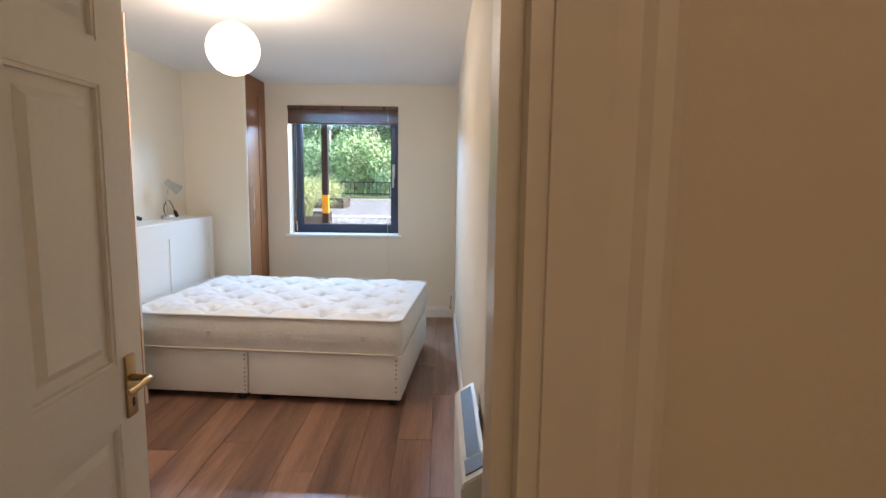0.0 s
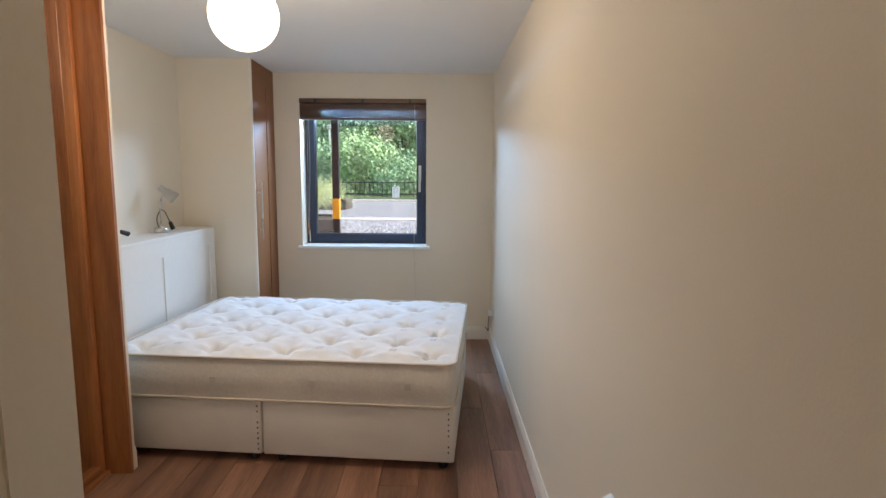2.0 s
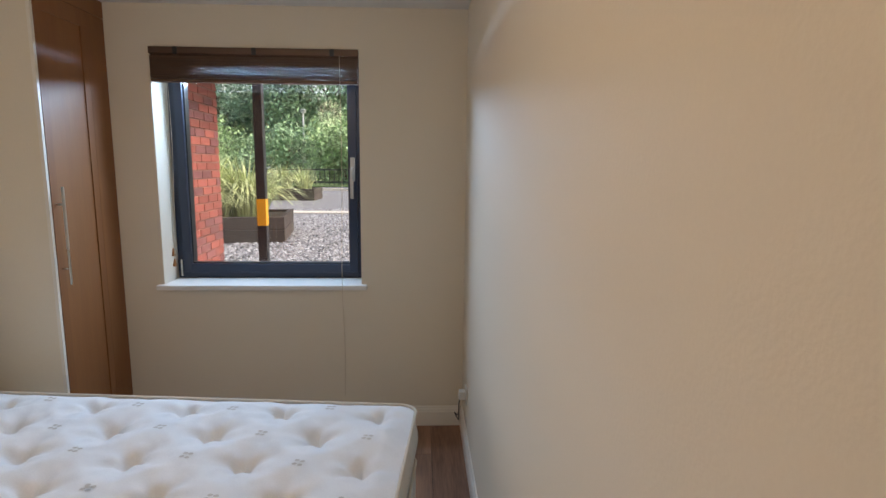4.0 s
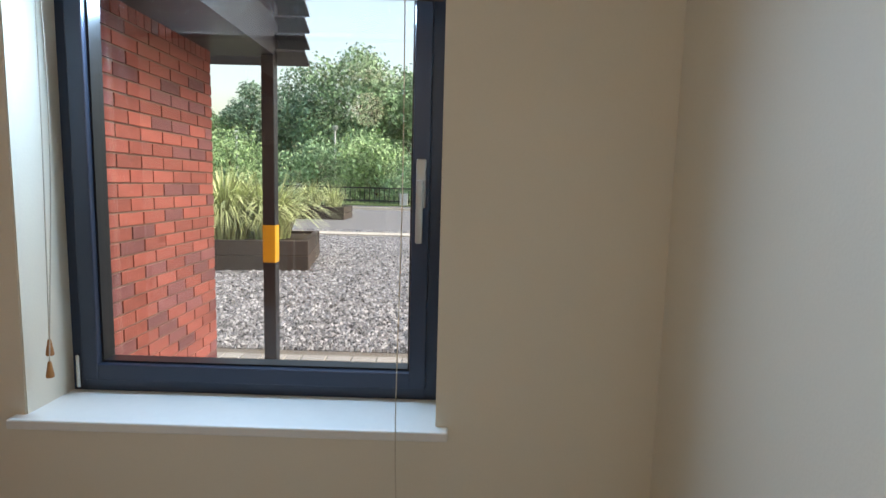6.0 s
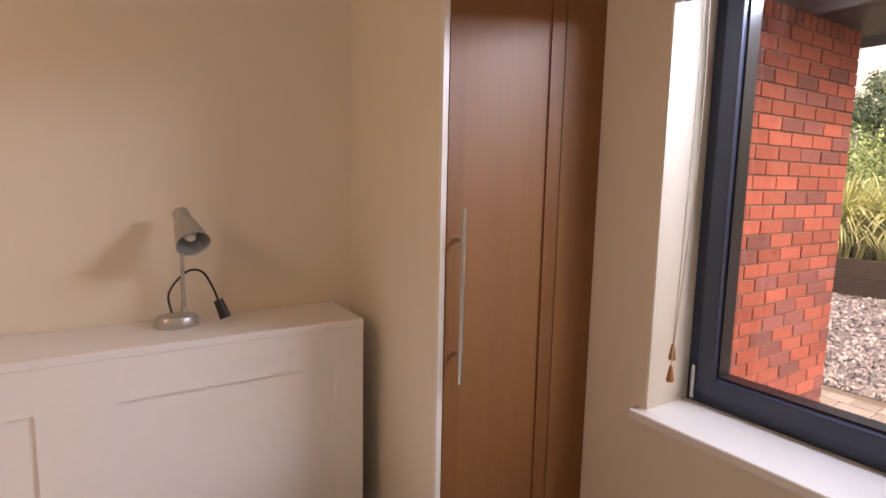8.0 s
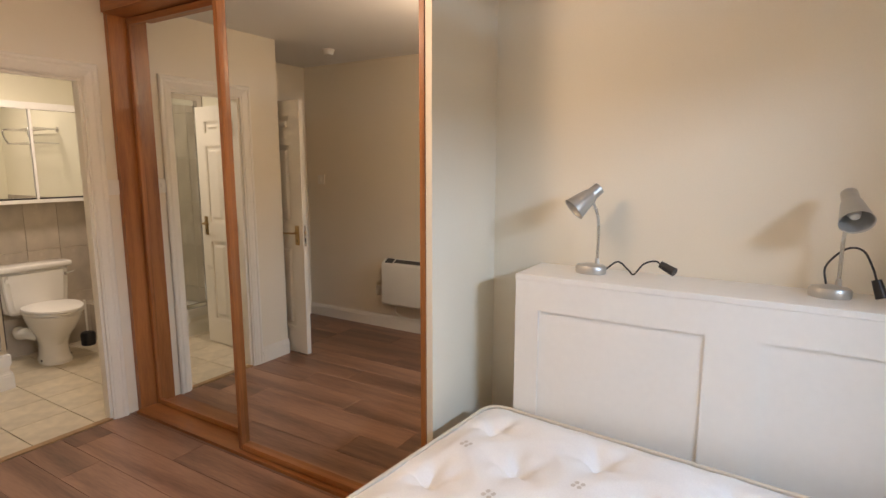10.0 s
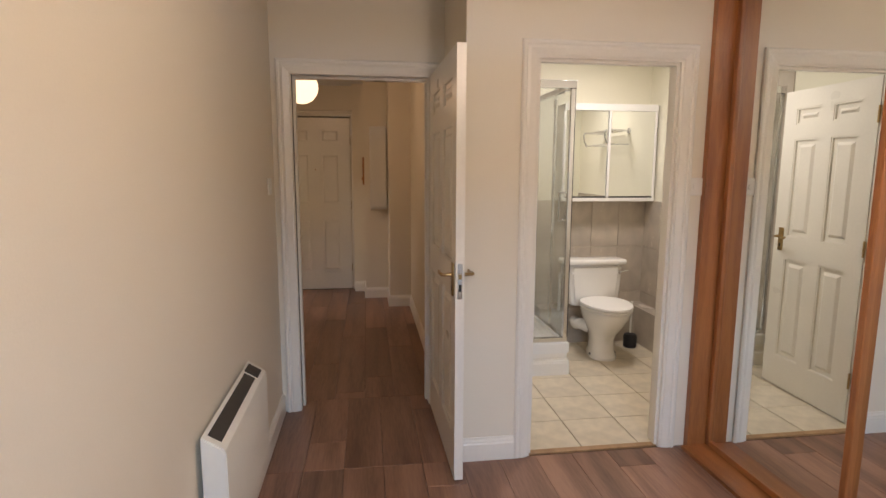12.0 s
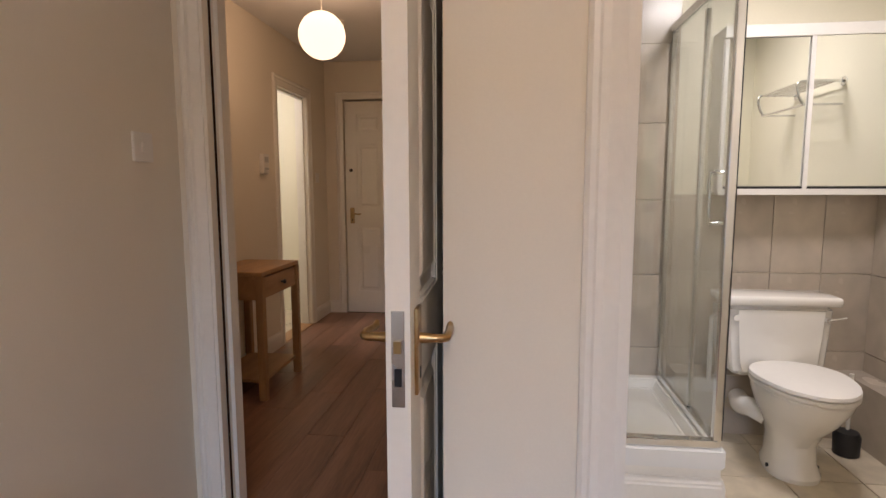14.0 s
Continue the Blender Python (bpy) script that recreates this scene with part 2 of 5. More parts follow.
DARK_STRIP = surface("dark_brown_strip", (0.035, 0.018, 0.009), 0.9, grain=120, vary=0.3, bump=0.3, spec=0.1)
PAPER = glowing("lit_paper", (1.0, 0.84, 0.60), 0.85)
PAPER_HALL = glowing("lit_paper_hall", (1.0, 0.70, 0.40), 0.42)
CORD = surface("cream_cord", (0.62, 0.54, 0.42), 0.8, grain=200, vary=0.1, bump=0.1)

# ---- building helpers ----


def box(bm, x0, x1, y0, y1, z0, z1, bevel=0.0, seg=2):
    res = bmesh.ops.create_cube(bm, size=1)
    vs = res["verts"]
    for v in vs:
        v.co = ((x0 + x1) / 2 + v.co.x * (x1 - x0), (y0 + y1) / 2 + v.co.y * (y1 - y0), (z0 + z1) / 2 + v.co.z * (z1 - z0))
    if bevel:
        edges = list({e for v in vs for e in v.link_edges})
        bmesh.ops.bevel(bm, geom=edges, offset=bevel, segments=seg, profile=0.5, affect='EDGES')
    return bm


def boxed(*a, **k):
    return box(bmesh.new(), *a, **k)


def rod(bm, a, b, r0, r1=None, seg=16):
    a, b = Vector(a), Vector(b)
    d = b - a
    m = Matrix.Translation((a + b) / 2) @ d.to_track_quat("Z", "Y").to_matrix().to_4x4()
    bmesh.ops.create_cone(bm, cap_ends=True, segments=seg, radius1=r0, radius2=r0 if r1 is None else r1, depth=d.length, matrix=m)
    return bm


def tube(bm, pts, r, seg=10):
    """A round tube along points."""
    pts = [Vector(p) for p in pts]
    rings = []
    side = None
    for i, p in enumerate(pts):
        d = (pts[min(i + 1, len(pts) - 1)] - pts[max(i - 1, 0)]).normalized()
        if side is None:
            side = d.orthogonal().normalized()
        side = (side - d * side.dot(d)).normalized()
        up = d.cross(side)
        rr = r[i] if isinstance(r, (list, tuple)) else r
        rings.append([bm.verts.new(p + (side * math.cos(k * 2 * math.pi / seg) + up * math.sin(k * 2 * math.pi / seg)) * rr) for k in range(seg)])
    for a, b in zip(rings, rings[1:]):
        for k in range(seg):
            bm.faces.new((a[k], a[(k + 1) % seg], b[(k + 1) % seg], b[k]))
    bm.faces.new(rings[0][::-1])
    bm.faces.new(rings[-1])
    return bm


def bend(pts, steps=8):
    """A smooth curve through points."""
    pts = [Vector(p) for p in pts]
    q = [pts[0] * 2 - pts[1]] + pts + [pts[-1] * 2 - pts[-2]]
    out = []
    for i in range(1, len(q) - 2):
        for k in range(steps):
            t = k / steps
            a, b, c, d = q[i - 1], q[i], q[i + 1], q[i + 2]
            out.append(0.5 * ((2 * b) + (c - a) * t + (2 * a - 5 * b + 4 * c - d) * t * t + (3 * b - a - 3 * c + d) * t ** 3))
    return out + [pts[-1]]


def lathe(bm, rows, centre=(0, 0, 0), seg=32, sx=1.0, sy=1.0):
    """Rings of (radius, z) round the z axis."""
    rings = [[bm.verts.new((centre[0] + r * sx * math.cos(k * 2 * math.pi / seg), centre[1] + r * sy * math.sin(k * 2 * math.pi / seg), centre[2] + z)) for k in range(seg)] for r, z in rows]
    for a, b in zip(rings, rings[1:]):
        for k in range(seg):
            bm.faces.new((a[k], a[(k + 1) % seg], b[(k + 1) % seg], b[k]))
    bm.faces.new(rings[0][::-1])
    bm.faces.new(rings[-1])
    return bm


def mesh_of(name, bm, mat, smooth=False):
    bmesh.ops.recalc_face_normals(bm, faces=bm.faces)
    me = bpy.data.meshes.new(name)
    bm.to_mesh(me)
    bm.free()
    me.materials.append(mat)
    if smooth:
        me.shade_smooth()
        me.set_sharp_from_angle(angle=radians(38))
    return me


def thing(name, label, category, m=None, group=""):
    ob = new(name)
    ob.empty_display_size = 0.1
    if m is not None:
        ob.matrix_world = m
    return tagged(ob, label, category, group)


def part(name, bm, mat, parent=None, label="", smooth=False):
    ob = new(name, mesh_of(name, bm, mat, smooth))
    ob.parent = parent
    return tagged(ob, label)


def solid(name, bm, mat, label, category, group="", smooth=False, kind="", m=None):
    ob = new(name, mesh_of(name, bm, mat, smooth))
    if m is not None:
        ob.matrix_world = m
    return tagged(ob, label, category, group, kind)


def structure(name, bm, mat, label="", category="", smooth=False):
    return solid(name, bm, mat, label, category or name.split("_")[0], kind="structure", smooth=smooth)


def wall_bm(axis, c0, c1, u0, u1, z0, z1, holes=()):
    """A wall slab between c0 and c1 across the given axis, running u0..u1, with openings (ua, ub, za, zb) right through it."""
    bm = bmesh.new()
    us = sorted({u0, u1, *[h[0] for h in holes], *[h[1] for h in holes]})
    zs = sorted({z0, z1, *[h[2] for h in holes], *[h[3] for h in holes]})
    us, zs = [u for u in us if u0 <= u <= u1], [z for z in zs if z0 <= z <= z1]
    solid_cell = lambda i, j: 0 <= i < len(us) - 1 and 0 <= j < len(zs) - 1 and not any(h[0] <= (us[i] + us[i + 1]) / 2 <= h[1] and h[2] <= (zs[j] + zs[j + 1]) / 2 <= h[3] for h in holes)
    P = (lambda c, u, z: (c, u, z)) if axis == 'x' else (lambda c, u, z: (u, c, z))
    cache = {}

    def V(c, u, z):
        if (c, u, z) not in cache:
            cache[(c, u, z)] = bm.verts.new(P(c, u, z))
        return cache[(c, u, z)]

    for i in range(len(us) - 1):
        for j in range(len(zs) - 1):
            if not solid_cell(i, j):
                continue
            a, b, s, t = us[i], us[i + 1], zs[j], zs[j + 1]
            for c in (c0, c1):
                bm.faces.new([V(c, a, s), V(c, b, s), V(c, b, t), V(c, a, t)])
            for di, dj, q in ((-1, 0, ((a, s), (a, t))), (1, 0, ((b, s), (b, t))), (0, -1, ((a, s), (b, s))), (0, 1, ((a, t), (b, t)))):
                if not solid_cell(i + di, j + dj):
                    (ua, za), (ub, zb) = q
                    bm.faces.new([V(c0, ua, za), V(c1, ua, za), V(c1, ub, zb), V(c0, ub, zb)])
    return bm


def run(bm, profile, a, b, out):
    """A moulding: profile points (outwards, up) swept from a to b; out: the unit direction away from the wall."""
    a, b, out = Vector(a), Vector(b), Vector(out)
    up = Vector((0, 0, 1))
    ra = [bm.verts.new(a + out * p + up * q) for p, q in profile]
    rb = [bm.verts.new(b + out * p + up * q) for p, q in profile]
    n = len(profile)
    for k in range(n):
        bm.faces.new((ra[k], ra[(k + 1) % n], rb[(k + 1) % n], rb[k]))
    bm.faces.new(ra[::-1])
    bm.faces.new(rb)
    return bm


SKIRT = [(0, 0), (0.016, 0), (0.016, 0.085), (0.013, 0.092), (0.013, 0.1), (0.008, 0.108), (0.006, 0.118), (0, 0.118)]


def skirting(a, b, out):
    return structure("baseboard", run(bmesh.new(), SKIRT, a, b, out), GLOSS, "white gloss moulded baseboard along the wall", "baseboard")


CH = 2.375    # ceiling height
YW = 5.6      # window wall
YB = 1.105    # bathroom wall, bedroom face
YD = 0.42     # bedroom door wall, bedroom face
XM = -2.17    # mirrored wardrobe face
XL = -2.6     # wall behind the headboard
YC = 5.04     # closet boxing face
XC = -1.925   # corner closet door face

# ---- structure: bedroom ----
OPEN_D = (-0.88, -0.095, 0.0, 1.957)
OPEN_B = (-2.005, -1.285, 0.0, 1.945)
WIN = (-1.708, -0.588, 0.858, 2.16)
structure("wall_east", wall_bm('x', 0.0, 0.12, YD, YW, 0, CH), WALL, "cream painted long bedroom wall")
structure("wall_north", wall_bm('y', YW, 5.95, -2.75, 0.12, 0, 2.6, [WIN]), WALL, "cream painted wall round the bedroom window")
structure("wall_west", wall_bm('x', XL - 0.12, XL + 0.1, 3.308, YW, 0, CH), WALL, "cream painted wall behind the headboard")
structure("wall_wardrobe_end", wall_bm('y', 3.282, 3.308, XL, XM + 0.165, 0, CH), WALL, "cream painted end wall of the built-in wardrobe")
structure("wall_wardrobe_back", wall_bm('x', XL - 0.12, XL, YB, 3.308, 0, CH), WALL, "plain painted wall inside the wardrobe")
structure("wall_bathroom", wall_bm('y', 1.005, YB, XL - 0.12, -0.96, 0, CH, [OPEN_B]), WALL, "cream painted wall with the bathroom doorway")
structure("wall_lobby", wall_bm('x', -1.06, -0.96, -2.05, 1.005, 0, CH), WALL, "cream painted wall between hall and bathroom")
structure("wall_door", wall_bm('y', 0.28, YD, -0.96, 0.12, 0, CH, [OPEN_D]), WALL, "cream painted wall round the bedroom doorway")
structure("wall_closet_front", wall_bm('y', YC, YC + 0.05, XL + 0.1, XC - 0.018, 0, CH), WALL, "cream painted boxing beside the corner closet")
structure("ceiling", boxed(XL - 0.12, 0.12, YD, YW, CH, CH + 0.1), CEIL, "white painted bedroom ceiling")
structure("floor", boxed(XL - 0.12, 0.9, -3.1, YW, -0.12, -0.012), SUBFLOOR, "brown laminate plank floor")
floor = bpy.data.objects["floor"]

# ---- structure: hall ----
XH = 0.66
OPEN_H = (-2.5, -1.88, 0.0, 1.985)
structure("wall_hall_east", wall_bm('x', XH, XH + 0.1, -2.97, 0.28, 0, CH, [OPEN_H]), WALL, "cream painted hall wall with a doorway")
structure("wall_hall_north", wall_bm('y', 0.28, YD, 0.12, XH + 0.1, 0, CH), WALL, "cream painted hall wall beside the bedroom door")
structure("wall_hall_front", wall_bm('y', -3.09, -2.97, -1.06, XH + 0.1, 0, CH, [(-0.335, 0.485, 0.0, 2.03)]), WALL, "cream painted wall round the front door")
structure("wall_hall_step_1", boxed(-0.49, -0.36, -2.97, -2.83, 0, CH), WALL, "cream painted stepped hall wall")
structure("wall_hall_step_2", boxed(-0.74, -0.49, -2.97, -2.47, 0, CH), WALL, "cream painted stepped hall wall")
structure("wall_hall_step_3", boxed(-1.06, -0.74, -2.97, -2.05, 0, CH), WALL, "cream painted stepped hall wall")
structure("ceiling_hall", boxed(-1.06, XH + 0.1, -3.09, 0.28, CH, CH + 0.1), CEIL, "white painted hall ceiling")
structure("ceiling_doorway", boxed(-1.06, XH + 0.1, 0.28, YD, CH, CH + 0.1), CEIL, "white painted ceiling over the doorway")

# ---- structure: bathroom ----
XB = -2.86
YBB = -0.78
structure("wall_bath_west", wall_bm('x', XB - 0.1, XB, YBB - 0.1, 1.105, 0, CH), BATH_WALL, "pale painted bathroom wall")
structure("wall_bath_south", wall_bm('y', YBB - 0.1, YBB, XB, -1.06, 0, CH), BATH_WALL, "pale painted bathroom wall behind the toilet")
structure("wall_bath_east", wall_bm('x', -1.072, -1.06, YBB, 1.005, 0, CH), BATH_WALL, "pale painted bathroom wall behind the shower")
structure("ceiling_bath", boxed(XB - 0.1, -1.06, YBB - 0.1, 1.005, CH, CH + 0.1), CEIL, "white painted bathroom ceiling")
structure("floor_bath", boxed(XB, -1.072, YBB, 1.08, -0.12, -0.008), GROUT, "beige square tile bathroom floor")
floor_bath = bpy.data.objects["floor_bath"]
structure("wall_wardrobe_gap", wall_bm('x', XB - 0.1, XL - 0.12, 1.005, 1.105, 0, CH), BATH_WALL, "pale painted wall return")
# second wet room beyond the hall doorway
structure("wall_wet_east", wall_bm('x', 1.9, 2.0, -3.09, -1.3, 0, CH), BATH_WALL, "pale painted wall of the far shower room")
structure("wall_wet_south", wall_bm('y', -3.09, -2.99, XH + 0.1, 1.9, 0, CH), BATH_WALL, "pale painted wall of the far shower room")
structure("wall_wet_north", wall_bm('y', -1.4, -1.3, XH + 0.1, 1.9, 0, CH), BATH_WALL, "pale painted wall of the far shower room")
structure("ceiling_wet", boxed(XH + 0.1, 2.0, -3.09, -1.3, CH, CH + 0.1), CEIL, "white painted ceiling of the far shower room")
structure("floor_wet", boxed(XH + 0.0, 1.9, -2.99, -1.4, -0.12, 0.002), FLOOR_TILE, "pale tile floor of the far shower room")

# ---- trim ----
for a, b, out in (((-0.0, YD, 0), (0, YW, 0), (-1, 0, 0)), ((XC, YW, 0), (-0.016, YW, 0), (0, -1, 0)), ((-0.96, YD, 0), (-0.96, YB, 0), (1, 0, 0)),
                  ((-1.216, YB, 0), (-0.96, YB, 0), (0, 1, 0)), ((XL + 0.1, 3.308, 0), (XM + 0.165, 3.308, 0), (0, 1, 0)),
                  ((XH, -1.81, 0), (XH, 0.28, 0), (-1, 0, 0)), ((XH, -2.97, 0), (XH, -2.57, 0), (-1, 0, 0)), ((0.55, -2.97, 0), (XH, -2.97, 0), (0, 1, 0)),
                  ((-0.49, -2.83, 0), (-0.36, -2.83, 0), (0, 1, 0)), ((-0.74, -2.47, 0), (-0.49, -2.47, 0), (0, 1, 0)), ((-0.96, -2.05, 0), (-0.74, -2.05, 0), (0, 1, 0)),
                  ((-0.49, -2.83, 0), (-0.49, -2.454, 0), (1, 0, 0)), ((-0.74, -2.47, 0), (-0.74, -2.034, 0), (1, 0, 0)), ((-0.96, -2.05, 0), (-0.96, 0.28, 0), (1, 0, 0))):
    skirting(a, b, out)

CASE = [(0, 0), (0.068, 0), (0.068, 0.012), (0.06, 0.018), (0.05, 0.018), (0.044, 0.013), (0.03, 0.016), (0.012, 0.011), (0, 0.008)]


def casing(name, axis, c, out, u0, u1, top, label):
    """Moulded architrave round an opening, mitred: two legs and a head."""
    bm = bmesh.new()
    P = (lambda u, d, z: (u, c + out * d, z)) if axis == 'y' else (lambda u, d, z: (c + out * d, u, z))
    loops = []
    for w, d in CASE:
        loops.append([bm.verts.new(P(*q)) for q in ((u0 - w, d, 0), (u0 - w, d, top + w), (u1 + w, d, top + w), (u1 + w, d, 0))])
    n = len(loops)
    for i in range(n):
        a, b = loops[i], loops[(i + 1) % n]
        for k in range(3):
            bm.faces.new((a[k], a[k + 1], b[k + 1], b[k]))
    bm.faces.new([q[0] for q in loops])
    bm.faces.new([q[3] for q in loops][::-1])
    return structure(name, bm, GLOSS, label, "trim")


def lining(name, axis, c0, c1, u0, u1, top, label, stop=None):
    """Door lining inside an opening, with a stop bead."""
    bm = bmesh.new()
    T = 0.012
    def b(ua, ub, ca, cb, za, zb):
        box(bm, ua, ub, ca, cb, za, zb) if axis == 'y' else box(bm, ca, cb, ua, ub, za, zb)
    b(u0 - 0.001, u0 + T, c0, c1, 0, top)
    b(u1 - T, u1 + 0.001, c0, c1, 0, top)
    b(u0 + T, u1 - T, c0, c1, top - T, top + 0.001)
    if stop:
        s0, s1 = stop
        b(u0 + T, u0 + T + 0.014, s0, s1, 0, top - T)
        b(u1 - T - 0.014, u1 - T, s0, s1, 0, top - T)
        b(u0 + T + 0.014, u1 - T - 0.014, s0, s1, top - T - 0.014, top - T)
    return structure(name, bm, GLOSS, label, "trim")


casing("trim_door", 'y', YD, 1, OPEN_D[0], OPEN_D[1], OPEN_D[3], "white moulded architrave round the bedroom doorway")
casing("trim_door_hall", 'y', 0.28, -1, OPEN_D[0], OPEN_D[1], OPEN_D[3], "white moulded architrave on the hall side")
lining("trim_door_lining", 'y', 0.277, YD + 0.003, OPEN_D[0], OPEN_D[1], OPEN_D[3], "white bedroom door lining", (0.30, 0.353))
casing("trim_bathroom", 'y', YB, 1, OPEN_B[0], OPEN_B[1], OPEN_B[3], "white moulded architrave round the bathroom doorway")
lining("trim_bathroom_lining", 'y', 1.002, YB + 0.003, OPEN_B[0], OPEN_B[1], OPEN_B[3], "white bathroom door lining", (1.05, 1.09))
casing("trim_hall_doorway", 'x', XH, -1, OPEN_H[0], OPEN_H[1], OPEN_H[3], "white moulded architrave round the hall doorway")
lining("trim_hall_lining", 'x', XH - 0.003, XH + 0.103, OPEN_H[0], OPEN_H[1], OPEN_H[3], "white door lining of the hall doorway", (XH + 0.03, XH + 0.06))
casing("trim_front_door", 'y', -2.97, 1, -0.335, 0.485, 2.03, "white architrave round the front door")


# ---- doors ----
def panel_door(name, label, width, height, m, category="door", steel=False):
    """Six-panel moulded door leaf, hinged at x=0, running along +x, thickness along y."""
    T = 0.04
    d = thing(name, label, category, m)
    d["kind"] = "structure"
    st, mid = 0.105, 0.095
    rails = [(0, 0.2), (0.86, 1.0), (1.62, 1.71), (height - 0.11, height)]
    bm = bmesh.new()
    box(bm, 0, st, 0, T, 0, height)
    box(bm, width - st, width, 0, T, 0, height)
    for z0, z1 in rails:
        box(bm, st, width - st, 0, T, z0, z1)
    for (a, b), (c, e) in zip(rails, rails[1:]):
        box(bm, width / 2 - mid / 2, width / 2 + mid / 2, 0, T, b, c)
    part("leaf", bm, GLOSS, d)
    for (a, b), (c, e) in zip(rails, rails[1:]):
        for u0, u1 in ((st, width / 2 - mid / 2), (width / 2 + mid / 2, width - st)):
            bm = bmesh.new()
            box(bm, u0, u1, 0.013, T - 0.013, b, c)
            for y0, y1 in ((0.002, 0.013), (T - 0.013, T - 0.002)):
                f = box(bmesh.new(), u0 + 0.035, u1 - 0.035, y0, y1, b + 0.035, c - 0.035)
                outer = y0 if y0 < T / 2 else y1
                for v in f.verts:
                    if abs(v.co.y - outer) < 1e-5:
                        v.co.x += 0.018 if v.co.x < (u0 + u1) / 2 else -0.018
                        v.co.z += 0.018 if v.co.z < (b + c) / 2 else -0.018
                me = bpy.data.meshes.new("tmp")
                f.to_mesh(me)
                bm.from_mesh(me)
                f.free()
                bpy.data.meshes.remove(me)
            # sticking bead round the sunk panel
            for y0, y1 in ((0.003, 0.013), (T - 0.013, T - 0.003)):
                box(bm, u0, u0 + 0.009, y0, y1, b, c)
                box(bm, u1 - 0.009, u1, y0, y1, b, c)
                box(bm, u0 + 0.009, u1 - 0.009, y0, y1, b, b + 0.009)
                box(bm, u0 + 0.009, u1 - 0.009, y0, y1, c - 0.009, c)
            part("panel", bm, GLOSS, d)
    return d


def lever(d, x, z, T=0.04, way=-1, metal=None):
    """Lever handles on backplates, both faces; way: the lever's direction along x."""
    metal = metal or BRASS
    for s, y in ((-1, 0.0), (1, T)):
        bm = bmesh.new()
        y0, y1 = sorted((y - 0.0005 * s, y + 0.007 * s))
        box(bm, x - 0.021, x + 0.021, y0, y1, z - 0.095, z + 0.055, 0.003)
        pl = part("backplate", bm, metal, d, "worn brass backplate", True)
        bm = bmesh.new()
        tube(bm, [(x, y + 0.005 * s, z), (x, y + 0.03 * s, z), (x, y + 0.045 * s, z), (x + 0.006 * way, y + 0.052 * s, z), (x + 0.03 * way, y + 0.053 * s, z + 0.001), (x + 0.065 * way, y + 0.052 * s, z - 0.003), (x + 0.088 * way, y + 0.05 * s, z - 0.004), (x + 0.098 * way, y + 0.05 * s, z + 0.002)],
             [0.01, 0.008, 0.0075, 0.0075, 0.0075, 0.007, 0.0075, 0.005], 12)
        part("lever", bm, metal, pl, "worn brass lever", True)
        bm = bmesh.new()
        box(bm, x - 0.004, x + 0.004, *sorted((y + 0.007 * s, y + 0.0085 * s)), z - 0.07, z - 0.05)
        part("keyhole", bm, BLACK, pl, "dark keyhole")


def door_edge_lock(d, width, z, T=0.04):
    bm = boxed(width - 0.0005, width + 0.0015, 0.009, T - 0.009, z - 0.1, z + 0.06, 0.001)
    pl = part("lock_plate", bm, STEEL, d, "steel lock faceplate in the door edge")
    part("latch", boxed(width + 0.0015, width + 0.009, 0.014, T - 0.014, z - 0.008, z + 0.012), BRASS, pl)
    part("bolt_hole", boxed(width + 0.0013, width + 0.0022, 0.014, T - 0.014, z - 0.065, z - 0.035), BLACK, pl)


def hinges(d, zs, T=0.04):
    for z in zs:
        bm = rod(bmesh.new(), (-0.004, -0.004, z - 0.045), (-0.004, -0.004, z + 0.045), 0.006, seg=12)
        part("hinge", bm, BRASS, d, "brass butt hinge", True)


# bedroom door, swung open into the room
bed_door = panel_door("door_1", "white six-panel bedroom door standing open", 0.845, 1.94, pose(-0.874, 0.44, 0.008, 0, 0, 91.0))
lever(bed_door, 0.785, 0.955)
door_edge_lock(bed_door, 0.845, 0.955)
bath_door = panel_door("door_2", "white six-panel bathroom door opened inwards", 0.695, 1.92, pose(-1.302, 1.0, 0.006, 0, 0, -88))
lever(bath_door, 0.63, 1.0)
hinges(bath_door, (0.25, 1.0, 1.72))
structure("wall_porch", boxed(-0.45, 0.6, -3.15, -3.095, 0, 2.15), WALL, "plain wall closing the front door opening")
front_door = panel_door("door_3", "white six-panel front door, closed", 0.80, 2.01, pose(-0.325, -3.025, 0.004))
lever(front_door, 0.74, 0.96)
hinges(front_door, (0.25, 1.0, 1.75), 0.04)
part("peephole", rod(bmesh.new(), (0.4, 0.038, 1.42), (0.4, 0.045, 1.42), 0.008), BRASS, front_door, "brass peephole")
part("upper_lock", rod(bmesh.new(), (0.745, 0.038, 1.37), (0.745, 0.05, 1.37), 0.016), BLACK, front_door, "dark round night latch")

# strike plate on the bathroom lining, hinge leaf
solid("strike_plate", boxed(-1.9945, -1.992, 1.035, 1.05, 0.95, 1.05), STEEL, "steel strike plate on the bathroom door lining", "strike plate")
# narrow dark brown strip up the right-hand side of the bedroom door lining
structure("trim_door_seal", boxed(OPEN_D[1] - 0.0150, OPEN_D[1] - 0.0122, 0.3765, 0.387, 0.0, OPEN_D[3] - 0.004), DARK_STRIP, "dark brown strip along the bedroom door lining")
solid("strike_plate", boxed(-0.1035, -0.1015, 0.36, 0.377, 0.95, 1.06), STEEL, "steel strike plate on the bedroom door lining", "strike plate")

# ---- window ----
win = thing("window_1", "dark blue aluminium casement window with white sill", "window", pose(0, 0, 0))
win["kind"] = "structure"
x0, x1, z0, z1 = WIN
FY0, FY1 = 5.79, 5.86


